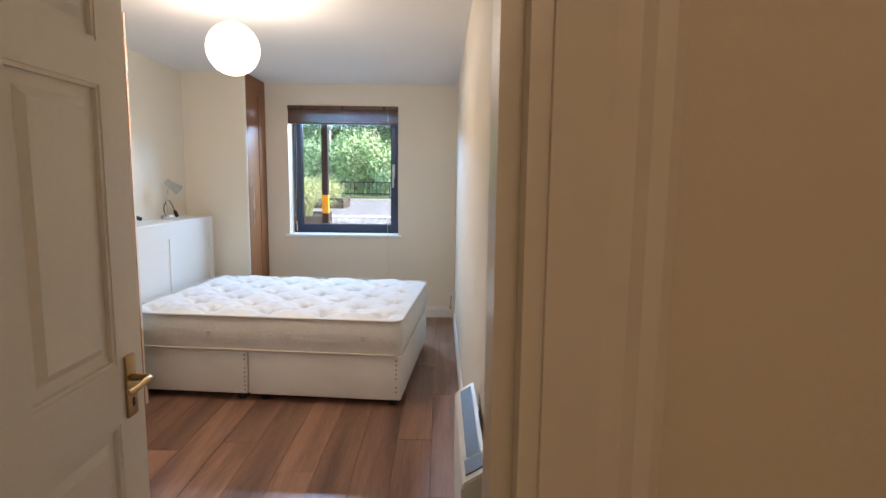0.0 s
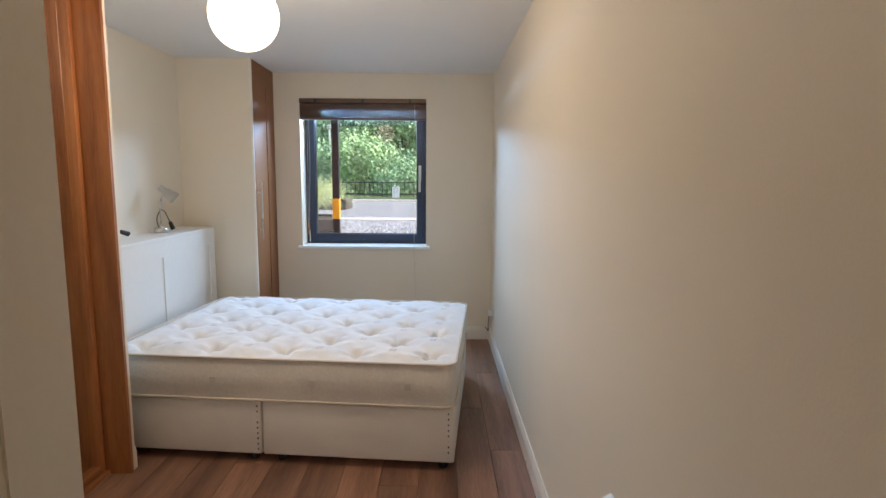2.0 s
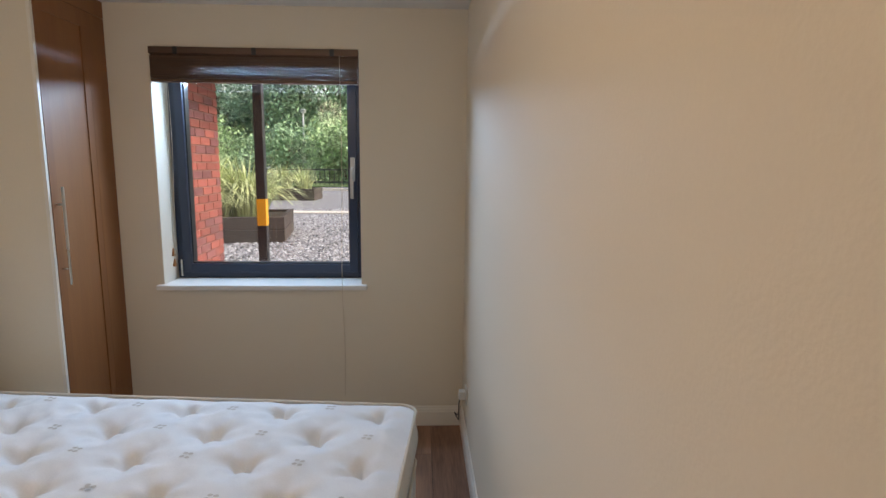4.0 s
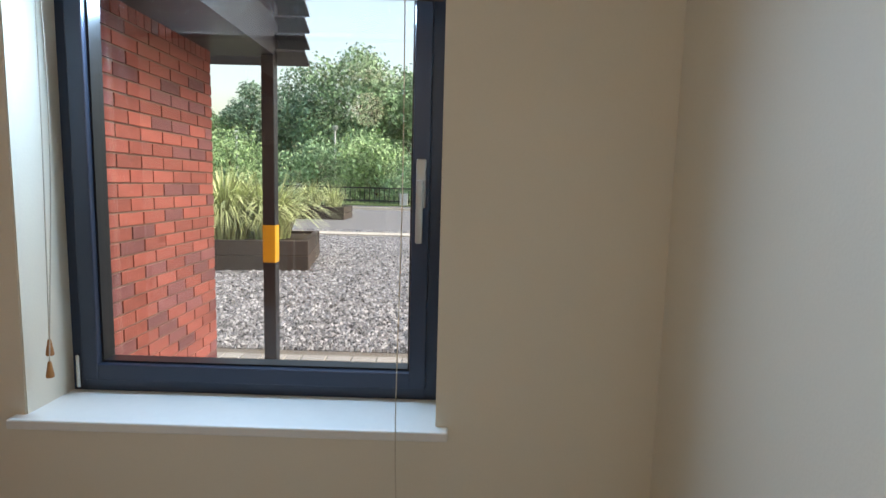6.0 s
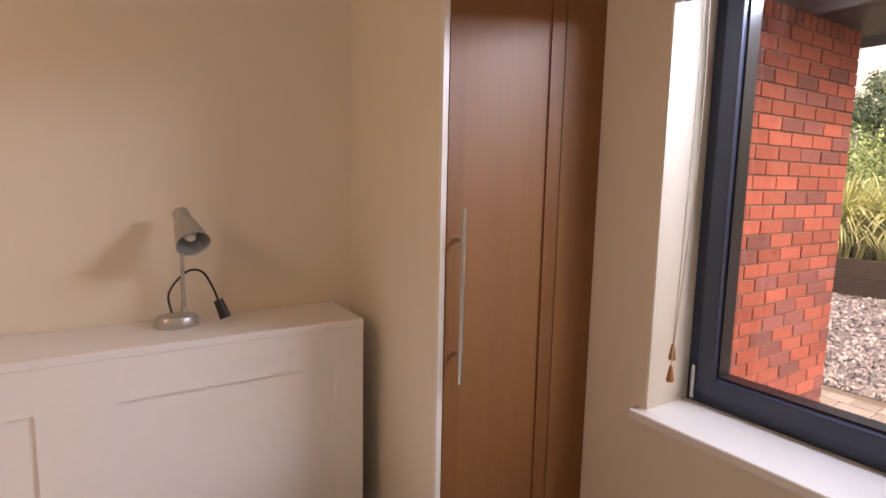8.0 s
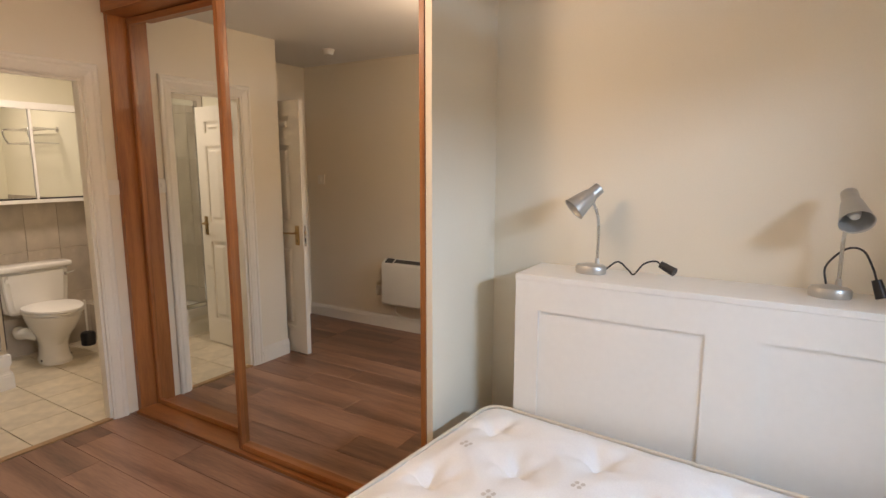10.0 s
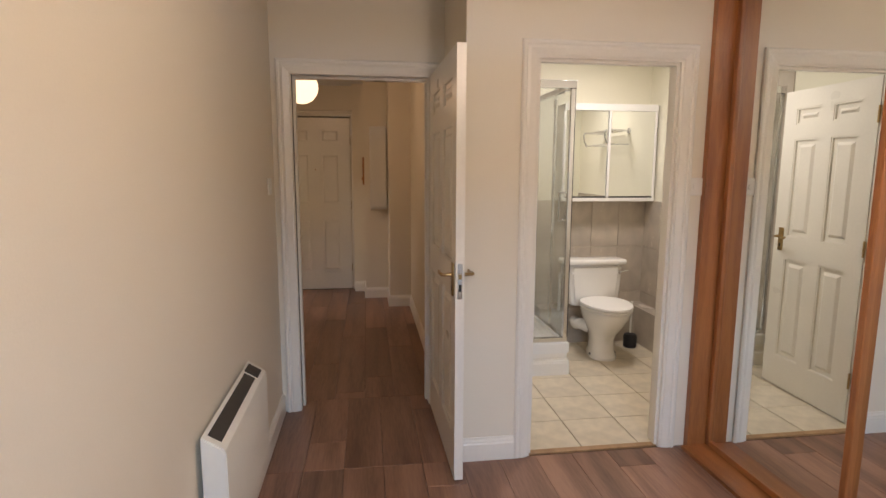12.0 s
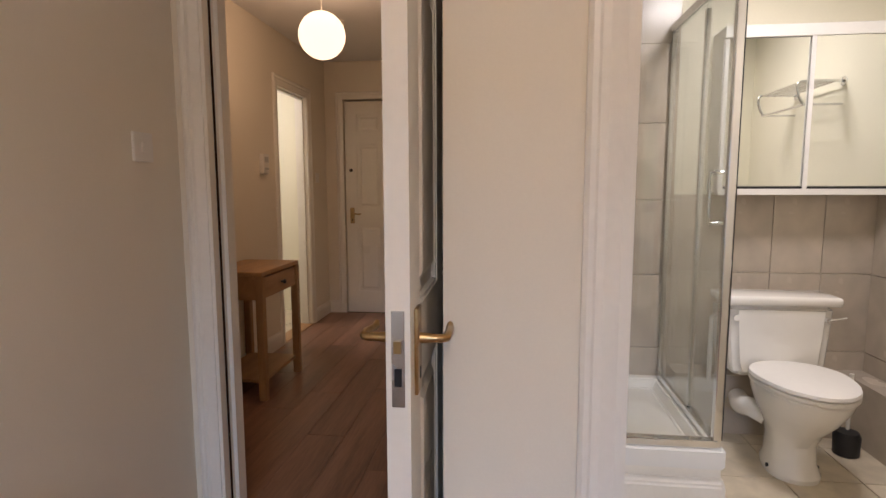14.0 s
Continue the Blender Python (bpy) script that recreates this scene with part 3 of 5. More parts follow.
def frame_bm(x0, x1, z0, z1, w, y0, y1, bev=0.004):
    bm = bmesh.new()
    box(bm, x0, x0 + w, y0, y1, z0, z1, bev)
    box(bm, x1 - w, x1, y0, y1, z0, z1, bev)
    box(bm, x0 + w - 0.003, x1 - w + 0.003, y0 + 0.001, y1 - 0.001, z0, z0 + w, bev)
    box(bm, x0 + w - 0.003, x1 - w + 0.003, y0 + 0.001, y1 - 0.001, z1 - w, z1, bev)
    return bm


part("window_frame", frame_bm(x0, x1, z0, z1, 0.045, FY0, FY1 + 0.03), NAVY, win)
sash = part("sash", frame_bm(x0 + 0.04, x1 - 0.04, z0 + 0.04, z1 - 0.04, 0.05, FY0 - 0.018, FY1), NAVY, win)
part("gasket", frame_bm(x0 + 0.088, x1 - 0.088, z0 + 0.088, z1 - 0.088, 0.008, FY0 + 0.004, FY1 - 0.01, 0), BLACK, sash)
pane = part("pane", boxed(x0 + 0.085, x1 - 0.085, 5.825, 5.829, z0 + 0.085, z1 - 0.085), GLASS, win)
pane.visible_shadow = False
bm = bmesh.new()
box(bm, x1 - 0.079, x1 - 0.051, FY0 - 0.03, FY0 - 0.018, 1.445, 1.585, 0.004)
h = part("handle", bm, SILVER, win, "silver window handle")
bm = bmesh.new()
box(bm, x1 - 0.076, x1 - 0.056, FY0 - 0.06, FY0 - 0.03, 1.495, 1.525, 0.004)
box(bm, x1 - 0.077, x1 - 0.057, FY0 - 0.066, FY0 - 0.05, 1.345, 1.525, 0.005)
part("grip", bm, SILVER, h)
bm = boxed(x0 + 0.03, x0 + 0.042, FY0 - 0.03, FY0 - 0.018, z0 + 0.02, z0 + 0.12, 0.003)
part("hinge", bm, STEEL, win, "bright casement hinge")
bm = boxed(x0 - 0.03, x1 + 0.03, YW - 0.035, FY0 + 0.002, z0 - 0.024, z0 + 0.004, 0.005)
part("window_sill", bm, WHITE, win, "white painted window board")
# reveal lining set just proud of the wall opening
bm = bmesh.new()
box(bm, x0 - 0.001, x0 + 0.004, YW + 0.002, FY0, z0 + 0.004, z1)
box(bm, x1 - 0.004, x1 + 0.001, YW + 0.002, FY0, z0 + 0.004, z1)
box(bm, x0 + 0.004, x1 - 0.004, YW + 0.002, FY0, z1 - 0.004, z1 + 0.001)
structure("trim_reveal", bm, WALL, "cream painted window reveal", "trim")

# ---- venetian blind, drawn up ----
blind = thing("venetian_blind", "dark brown wooden venetian blind drawn up at the window head", "blind", pose(0, 0, 0))
part("headrail", boxed(x0 + 0.008, x1 - 0.008, YW + 0.004, YW + 0.05, 2.113, 2.153, 0.003), BLIND, blind)
part("valance", boxed(x0 + 0.004, x1 - 0.004, YW - 0.012, YW + 0.002, 2.118, 2.156, 0.004), BLIND, blind, "brown wooden valance strip")
zs = 1.995
slat = None
for i in range(24):
    bm = boxed(x0 + 0.01, x1 - 0.01, YW - 0.012 + 0.002 * math.sin(i * 2.1), YW + 0.038 + 0.002 * math.sin(i * 1.3), zs + i * 0.0048, zs + i * 0.0048 + 0.0032)
    part("slat", bm, BLIND, blind)
part("bottom_rail", boxed(x0 + 0.01, x1 - 0.01, YW - 0.012, YW + 0.04, 1.975, 1.992, 0.003), BLIND, blind)
for fx in (0.13, 0.5, 0.87):
    xx = x0 + (x1 - x0) * fx
    part("bracket", boxed(xx - 0.012, xx + 0.012, YW - 0.016, YW - 0.011, 2.118, 2.156, 0.002), BLACK, blind, "dark clip on the valance")
for k, (dx, zz) in enumerate(((0.035, 1.06), (0.075, 1.005))):
    bm = tube(bmesh.new(), bend([(x0 + 0.06 + 0.01 * k, YW + 0.045, 2.11), (x0 + 0.055 + 0.02 * k, YW + 0.045, 1.6), (x0 + 0.05 + 0.012 * k, YW + 0.035 - 0.02 * k, zz)]), 0.0016, 6)
    c = part("pull_cord", bm, CORD, blind, "cream pull cord", True)
    bm = lathe(bmesh.new(), [(0.004, 0), (0.006, -0.012), (0.0105, -0.04), (0.0095, -0.044)], (x0 + 0.05 + 0.012 * k, YW + 0.035 - 0.02 * k, zz + 0.003), 14)
    part("acorn", bm, PLAQUE, c, "turned brown wooden cord pull", True)
bm = tube(bmesh.new(), bend([(x1 - 0.105, YW - 0.018, 2.12), (x1 - 0.102, YW - 0.02, 1.5), (x1 - 0.108, YW - 0.045, 0.88), (x1 - 0.1, YW - 0.03, 0.5), (x1 - 0.105, YW - 0.028, 0.2)]), 0.0016, 6)
part("tilt_cord", bm, CORD, blind, "long cream tilt cord", True)

# ---- corner closet with beech doors ----
closet = thing("corner_closet", "beech veneer built-in closet with a steel bar handle", "closet", pose(XC, 5.3, 0))
part("body", boxed(-0.57, -0.022, -0.205, 0.295, 0.0, CH - 0.004), BEECH, closet)
cd = bmesh.new()
W0, W1 = -0.246, 0.135
box(cd, -0.02, 0.0, W0, W0 + 0.05, 0.02, CH - 0.09)
box(cd, -0.02, 0.0, W1 - 0.05, W1, 0.02, CH - 0.09)
box(cd, -0.02, 0.0, W0 + 0.05, W1 - 0.05, 0.02, 0.1)
box(cd, -0.02, 0.0, W0 + 0.05, W1 - 0.05, CH - 0.17, CH - 0.09)
door = part("door", cd, BEECH, closet)
part("door_panel", boxed(-0.02, -0.006, W0 + 0.048, W1 - 0.048, 0.09, CH - 0.16), BEECH, door)
part("filler_strip", boxed(-0.021, -0.003, W1 + 0.006, 0.298, 0.0, CH - 0.09), BEECH, closet, "beech filler strip beside the wall")
part("header", boxed(-0.021, -0.002, W0, 0.298, CH - 0.086, CH - 0.003), BEECH, closet)
bm = tube(bmesh.new(), [(0.035, W0 + 0.028, 0.975), (0.035, W0 + 0.028, 1.43)], 0.006, 12)
hd = part("handle", bm, STEEL, door, "brushed steel bar handle", True)
for z in (1.05, 1.35):
    part("standoff", tube(bmesh.new(), [(0.0, W0 + 0.028, z), (0.035, W0 + 0.028, z)], 0.005, 10), STEEL, hd, "", True)
structure("trim_closet_corner", boxed(XC - 0.018, XC - 0.002, YC - 0.004, YC + 0.0125, 0, CH), GLOSS, "white corner bead beside the closet", "trim")

# ---- mirrored sliding wardrobe ----
ward = thing("sliding_wardrobe", "floor to ceiling mirrored sliding wardrobe in orange pine frames", "wardrobe", pose(XM, 0, 0))
Y0, Y1, YM = YB + 0.002, 3.28, 2.06
part("jamb", boxed(-0.11, 0.035, Y0, Y0 + 0.035, 0, CH - 0.002), PINE, ward, "orange pine side jamb")
part("jamb", boxed(-0.11, 0.17, Y1 - 0.02, Y1, 0, CH - 0.002), PINE, ward, "orange pine side jamb")
part("head_fascia", boxed(-0.1, 0.066, Y0 + 0.035, Y1 - 0.02, CH - 0.09, CH - 0.002), PINE_Y, ward, "orange pine head fascia")
part("floor_track", boxed(-0.11, 0.066, Y0 + 0.035, Y1 - 0.02, 0, 0.018), PINE_Y, ward, "pine floor track")
part("carcass_back", boxed(-0.49, -0.47, Y0, Y1, 0, CH - 0.002), WHITE, ward)


def mirror_door(ya, yb, xo, deep=0.0205):
    za, zb, w = 0.022, CH - 0.095, 0.028
    d = part("door", boxed(xo - deep - 0.0095, xo - deep - 0.0005, ya + 0.002, yb - 0.002, za, zb), WHITE, ward, "sliding door backing board")
    part("stile", boxed(xo - deep, xo, ya, ya + w, za, zb, 0.004), PINE, d, "orange pine stile")
    part("stile", boxed(xo - deep, xo, yb - w, yb, za, zb, 0.004), PINE, d, "orange pine stile")
    part("door_rail", boxed(xo - deep, xo - 0.001, ya + w, yb - w, za, za + 0.03, 0.003), PINE_Y, d)
    part("door_rail", boxed(xo - deep, xo - 0.001, ya + w, yb - w, zb - 0.035, zb, 0.003), PINE_Y, d)
    part("mirror_pane", boxed(xo - deep + 0.0005, xo - deep + 0.0065, ya + w - 0.004, yb - w + 0.004, za + 0.026, zb - 0.03), MIRROR, d, "clear mirror pane")


mirror_door(Y0 + 0.04, YM + 0.02, -0.06)
mirror_door(YM - 0.02, Y1 - 0.022, 0.045, 0.032)

# ---- bed ----
BED = Matrix.Translation((-1.245, 4.045, 0)) @ Matrix.Rotation(radians(-5.2), 4, 'Z') @ Matrix.Translation((1.3075, -4.0325, 0))
BX0, BX1, BY0, BY1 = -2.225, -0.39, 3.345, 4.72
divan = thing("divan_bed_base", "white fabric divan base in two halves on castors", "bed base", BED)
for i, (ya, yb) in enumerate(((BX0, -1.385), (-1.38, BX1))):
    bm = boxed(ya, yb, BY0, BY1, 0.045, 0.335, 0.012, 3)
    half = part("base_half", bm, DIVAN, divan, "", True)
for xx in (BX0 + 0.1, -1.45, -1.3, BX1 - 0.06):
    for yy in (BY0 + 0.06, BY1 - 0.06):
        part("castor", rod(bmesh.new(), (xx, yy, 0.0), (xx, yy, 0.05), 0.024, 0.03, 14), BLACK, divan, "black plastic glide foot", True)
for xx in (-1.387, BX1 - 0.012):
    for k in range(9):
        zz = 0.07 + k * 0.029
        part("staple", boxed(xx - 0.02, xx - 0.013, BY0 - 0.0015, BY0 + 0.004, zz, zz + 0.009), BLACK if k % 3 else STEEL, divan, "small upholstery tack")

mat = thing("mattress", "white tufted mattress with piped edges, bare", "mattress", BED)
MZ0, MZ1, MR = 0.337, 0.57, 0.05
MX0, MX1, MY0, MY1 = BX0 - 0.01, BX1 + 0.005, BY0 - 0.01, BY1
NX, NY = 150, 112
TUFT = [(MX0 + 0.17 + i * 0.385 + (0.19 if j % 2 else 0), MY0 + 0.12 + j * 0.19) for j in range(7) for i in range(5) if MX0 + 0.17 + i * 0.385 + (0.19 if j % 2 else 0) < MX1 - 0.08]


def top_z(x, y):
    d = min((x - a) ** 2 + (y - b) ** 2 for a, b in TUFT)
    e = min(x - MX0, MX1 - x, y - MY0, MY1 - y)
    a, b = min(TUFT, key=lambda q: (x - q[0]) ** 2 + (y - q[1]) ** 2)
    ang = math.atan2(y - b, x - a)
    r = math.sqrt(d)
    crease = 0.0065 * math.cos(ang * 5 + a * 7 + b * 3) * math.exp(-((r - 0.06) / 0.045) ** 2)
    return 0.004 + 0.034 * min(1, r / 0.15) ** 0.8 * min(1, e / 0.09) - 0.045 * math.exp(-d / 0.0012) + crease + 0.005 * noise.noise(Vector((x * 9, y * 9, 0))) + 0.0028 * noise.noise(Vector((x * 30, y * 30, 3)))


def round_corner(x, y, r=0.07):
    cx, cy = min(max(x, MX0 + r), MX1 - r), min(max(y, MY0 + r), MY1 - r)
    dx, dy = x - cx, y - cy
    if dx and dy:
        m = max(abs(dx), abs(dy)) / math.hypot(dx, dy)
        dx, dy = dx * m, dy * m
    return cx + dx, cy + dy


bm = bmesh.new()
grid = []
for i in range(NX + 1):
    col = []
    for j in range(NY + 1):
        x, y = MX0 + (MX1 - MX0) * i / NX, MY0 + (MY1 - MY0) * j / NY
        z = MZ1 - 0.022 + top_z(x, y)
        xx, yy = round_corner(x, y)
        col.append(bm.verts.new((xx, yy, z)))
    grid.append(col)
for i in range(NX):
    for j in range(NY):
        bm.faces.new((grid[i][j], grid[i + 1][j], grid[i + 1][j + 1], grid[i][j + 1]))
part("top_panel", bm, FABRIC, mat, "white damask top panel with deep tufts", True)


def outline(inset, z, n=24):
    r, pts = 0.07, []
    for cx, cy, a0 in ((MX1 - r, MY1 - r, 0), (MX0 + r, MY1 - r, 90), (MX0 + r, MY0 + r, 180), (MX1 - r, MY0 + r, 270)):
        for k in range(n // 4 + 1):
            a = radians(a0 + 90 * k / (n // 4))
            pts.append((cx + (r - inset) * math.cos(a), cy + (r - inset) * math.sin(a), z))
    dense = []
    for a, b in zip(pts, pts[1:] + pts[:1]):
        n2 = max(1, int((Vector(b) - Vector(a)).length / 0.05))
        dense += [tuple(Vector(a).lerp(Vector(b), k / n2)) for k in range(n2)]
    return dense


bm = bmesh.new()
rings = []
for f in (0, 0.06, 0.2, 0.35, 0.5, 0.65, 0.8, 0.94, 1):
    z = MZ0 + (MZ1 - 0.014 - MZ0) * f
    bulge = 0.012 * math.sin(math.pi * f)
    rings.append([bm.verts.new((x, y, z)) for x, y, _ in outline(0.006 - bulge + 0.0015 * math.sin(f * 9), z)])
for a, b in zip(rings, rings[1:]):
    for k in range(len(a)):
        bm.faces.new((a[k], a[(k + 1) % len(a)], b[(k + 1) % len(b)], b[k]))
for v in bm.verts:
    w = noise.noise(v.co * 7) * 0.005
    v.co.x += w
    v.co.y += w
bm.faces.new(rings[0][::-1])
part("side_border", bm, SIDE, mat, "cream quilted mattress border", True)
for z, nm in ((MZ1 - 0.011, "upper_piping"), (MZ0 + 0.006, "lower_piping")):
    ol = outline(0.0, z)
    part(nm, tube(bmesh.new(), ol + ol[:1], 0.0062, 8), PIPING, mat, "rolled tape edge", True)
for a, b in TUFT:
    z = MZ1 - 0.022 + top_z(a, b)
    part("tuft", lathe(bmesh.new(), [(0.001, 0.003), (0.005, 0.0025), (0.007, 0.0), (0.005, -0.003)], (a, b, z + 0.002), 10), PIPING, mat, "small felt tuft", True)
rr = random.Random(5)
for a, b in TUFT:
    a, b = a + 0.19, b + 0.02 * rr.uniform(-1, 1)
    if a > MX1 - 0.1:
        continue
    bm = bmesh.new()
    for k in range(4):
        c, s = math.cos(k * 1.571 + 0.6), math.sin(k * 1.571 + 0.6)
        z = MZ1 - 0.022 + top_z(a + c * 0.014, b + s * 0.014)
        bmesh.ops.create_circle(bm, cap_ends=True, segments=8, radius=0.009, matrix=Matrix.Translation((a + c * 0.014, b + s * 0.014, z + 0.0022)) @ Matrix.Diagonal((1, 0.75, 1, 1)))
    part("motif", bm, MOTIF, mat, "faint woven flower motif")
for xx in (-1.62, -1.1, -0.62):
    part("border_motif", boxed(xx - 0.016, xx + 0.016, BY0 - 0.0265, BY0 - 0.021, 0.43, 0.465, 0.002), MOTIF, mat, "faint woven flower on the border")

# ---- headboard ----
HX, HY0, HY1, HZ = -2.237, 3.525, 4.965, 1.085
hb = thing("storage_headboard", "white panelled storage headboard with a deep top ledge", "headboard", pose(0, 0, 0))
part("case", boxed(XL + 0.104, HX - 0.016, HY0 + 0.001, HY1 - 0.001, 0.0, HZ - 0.022), WHITE, hb)
part("top_ledge", boxed(XL + 0.103, HX + 0.002, HY0 - 0.002, HY1 + 0.002, HZ - 0.022, HZ, 0.003), WHITE, hb, "white ledge top")
bm = bmesh.new()
YA, YZ, yc = HY0, HY1, (HY0 + HY1) / 2
box(bm, HX - 0.016, HX, YA, YA + 0.09, 0, HZ - 0.022)
box(bm, HX - 0.016, HX, YZ - 0.09, YZ, 0, HZ - 0.022)
box(bm, HX - 0.016, HX, yc - 0.08, yc + 0.08, 0, HZ - 0.13)
box(bm, HX - 0.016, HX, YA + 0.09, YZ - 0.09, HZ - 0.13, HZ - 0.022)
part("face_frame", bm, WHITE, hb)
for ya, yb in ((YA + 0.09, yc - 0.08), (yc + 0.08, YZ - 0.09)):
    part("sunk_panel", boxed(HX - 0.016, HX - 0.007, ya, yb, 0, HZ - 0.13), WHITE, hb)


# ---- reading lamps ----
def reading_lamp(y, x, turn, cable_pts, label):
    L = thing("reading_lamp", label, "lamp", pose(x, y, HZ), "lamps on the headboard")
    bm = lathe(bmesh.new(), [(0.054, 0), (0.056, 0.004), (0.056, 0.022), (0.050, 0.030), (0.03, 0.033), (0.02, 0.036)], seg=32, sx=0.8, sy=1.0)
    part("base", bm, SILVER, L, "silver oval base", True)
    c, s = math.cos(turn), math.sin(turn)
    W = lambda a, z: (a * c, a * s, z)
    start = (-0.01, 0.02)
    part("socket", rod(bmesh.new(), (-0.01, 0.02, 0.02), (-0.01, 0.02, 0.055), 0.011, 0.007), SILVER, L, "", True)
    pts = bend([(-0.01, 0.02, 0.05), (-0.01, 0.02, 0.16), (-0.01 + 0.008 * c, 0.02 + 0.008 * s, 0.22), (-0.01 + 0.028 * c, 0.02 + 0.028 * s, 0.262), (-0.01 + 0.055 * c, 0.02 + 0.055 * s, 0.272)])
    part("gooseneck", tube(bmesh.new(), pts, 0.0055, 10), STEEL, L, "steel gooseneck", True)
    d = Vector((c * 0.78, s * 0.78, -0.62)).normalized()
    m = Matrix.Translation(Vector((-0.01 + 0.03 * c, 0.02 + 0.03 * s, 0.29))) @ d.to_track_quat("Z", "Y").to_matrix().to_4x4()
    bm = lathe(bmesh.new(), [(0.012, -0.035), (0.022, -0.034), (0.023, 0.0), (0.024, 0.005), (0.028, 0.01), (0.043, 0.085), (0.044, 0.088), (0.0415, 0.086), (0.026, 0.014), (0.01, 0.01)], seg=28)
    bmesh.ops.transform(bm, matrix=m, verts=bm.verts)
    sh = part("shade", bm, SILVER, L, "small silver cone shade", True)
    bm = lathe(bmesh.new(), [(0.006, 0.012), (0.012, 0.02), (0.018, 0.05), (0.012, 0.066), (0.003, 0.07)], seg=16)
    bmesh.ops.transform(bm, matrix=m, verts=bm.verts)
    part("bulb", bm, PLASTIC, sh, "unlit reflector bulb", True)
    part("cable", tube(bmesh.new(), bend(cable_pts), 0.0032, 8), BLACK, L, "black cable", True)
    a, b = Vector(cable_pts[-2]), Vector(cable_pts[-1])
    d = (b - a).normalized()
    part("plug", rod(bmesh.new(), b - d * 0.005, b + d * 0.05, 0.013, 0.016, 10), BLACK, L, "black moulded plug", True)
    return L


reading_lamp(4.48, -2.4, radians(10), [(-0.01, -0.01, 0.03), (-0.02, -0.015, 0.09), (-0.02, 0.03, 0.145), (-0.01, 0.07, 0.145), (0.0, 0.095, 0.1), (0.01, 0.108, 0.06)], "silver gooseneck reading lamp, unlit, with a looped black cable")
reading_lamp(3.755, -2.39, radians(-50), [(-0.02, 0.05, 0.015), (-0.03, 0.09, 0.045), (-0.02, 0.13, 0.02), (-0.02, 0.15, 0.006), (-0.03, 0.18, 0.045), (-0.02, 0.22, 0.06), (-0.01, 0.245, 0.05)], "silver gooseneck reading lamp, unlit, with a kinked black cable")

# ---- panel heater on the long wall ----
heat = thing("panel_heater", "white wall-mounted electric panel heater with dark top grille", "heater", pose(0, 1.7, -0.03) @ Matrix.Diagonal((0.9, 1, 1, 1)))
HL = 0.33
prof = [(-0.02, 0.27), (-0.085, 0.27), (-0.1, 0.285), (-0.1, 0.63), (-0.092, 0.645), (-0.02, 0.685)]
bm = bmesh.new()
ra = [bm.verts.new((x, -HL, z)) for x, z in prof]
rb = [bm.verts.new((x, HL, z)) for x, z in prof]
for k in range(len(prof)):
    bm.faces.new((ra[k], ra[(k + 1) % len(prof)], rb[(k + 1) % len(prof)], rb[k]))
bm.faces.new(ra[::-1])
bm.faces.new(rb)
bmesh.ops.bevel(bm, geom=list(bm.edges), offset=0.004, segments=2, affect='EDGES')
part("body", bm, ENAMEL, heat, "", True)
bm = bmesh.new()
slope = lambda t, o=0.0012: Vector((-0.092 + 0.072 * t - 0.485 * o, 0, 0.645 + 0.04 * t + 0.874 * o))
q = [slope(0.2), slope(0.8)]
bm.faces.new([bm.verts.new((p.x, y, p.z)) for p, y in ((q[0], -HL + 0.125), (q[0], HL - 0.03), (q[1], HL - 0.03), (q[1], -HL + 0.125))])
for k in range(3):
    p, r = slope(0.3 + 0.2 * k, 0.0018), slope(0.34 + 0.2 * k, 0.0018)
    bm.faces.new([bm.verts.new((s.x, y, s.z)) for s, y in ((p, -HL + 0.125), (p, HL - 0.03), (r, HL - 0.03), (r, -HL + 0.125))])
part("outlet_grille", bm, GRILLE, heat, "dark outlet slots")
ctl = bmesh.new()
box(ctl, -0.031, 0.031, -HL + 0.03, -HL + 0.11, -0.002, 0.002, 0.001)
bmesh.ops.transform(ctl, matrix=Matrix.Translation((-0.058, 0, 0.666)) @ Matrix.Rotation(radians(-29), 4, 'Y'), verts=ctl.verts)
part("control_panel", ctl, GRILLE, heat, "dark thermostat panel")
for yy in (-0.22, 0.22):
    part("bracket", boxed(-0.022, 0.0, yy - 0.02, yy + 0.02, 0.3, 0.62), STEEL, heat)
part("cable", tube(bmesh.new(), bend([(-0.04, -0.2, 0.27), (-0.04, -0.22, 0.2), (-0.03, -0.1, 0.15), (-0.012, 0.05, 0.17), (-0.005, 0.1, 0.2)]), 0.004, 8), PLASTIC, heat, "white flex", True)


# ---- switches and sockets ----
def wall_plate(name, m, label, category, gangs=1, rocker=True):
    """A plate in the local xz plane, proud along -y."""
    w = thing(name, label, category, m)
    hw = 0.043 if gangs == 1 else 0.073
    part("plate", boxed(-hw, hw, -0.009, 0.0, -0.043, 0.043, 0.003), PLASTIC, w)
    for g in range(gangs):
        cx = (g - (gangs - 1) / 2) * 0.06
        if rocker:
            part("rocker", boxed(cx - 0.009, cx + 0.009, -0.013, -0.008, -0.014, 0.014, 0.0015), PLASTIC, w)
        else:
            for sx, sz in ((-0.011, -0.008), (0.011, -0.008), (0, 0.012)):
                part("slot", boxed(cx + sx - 0.003, cx + sx + 0.003, -0.0096, -0.0085, sz - 0.004, sz + 0.004), BLACK, w)
    return w


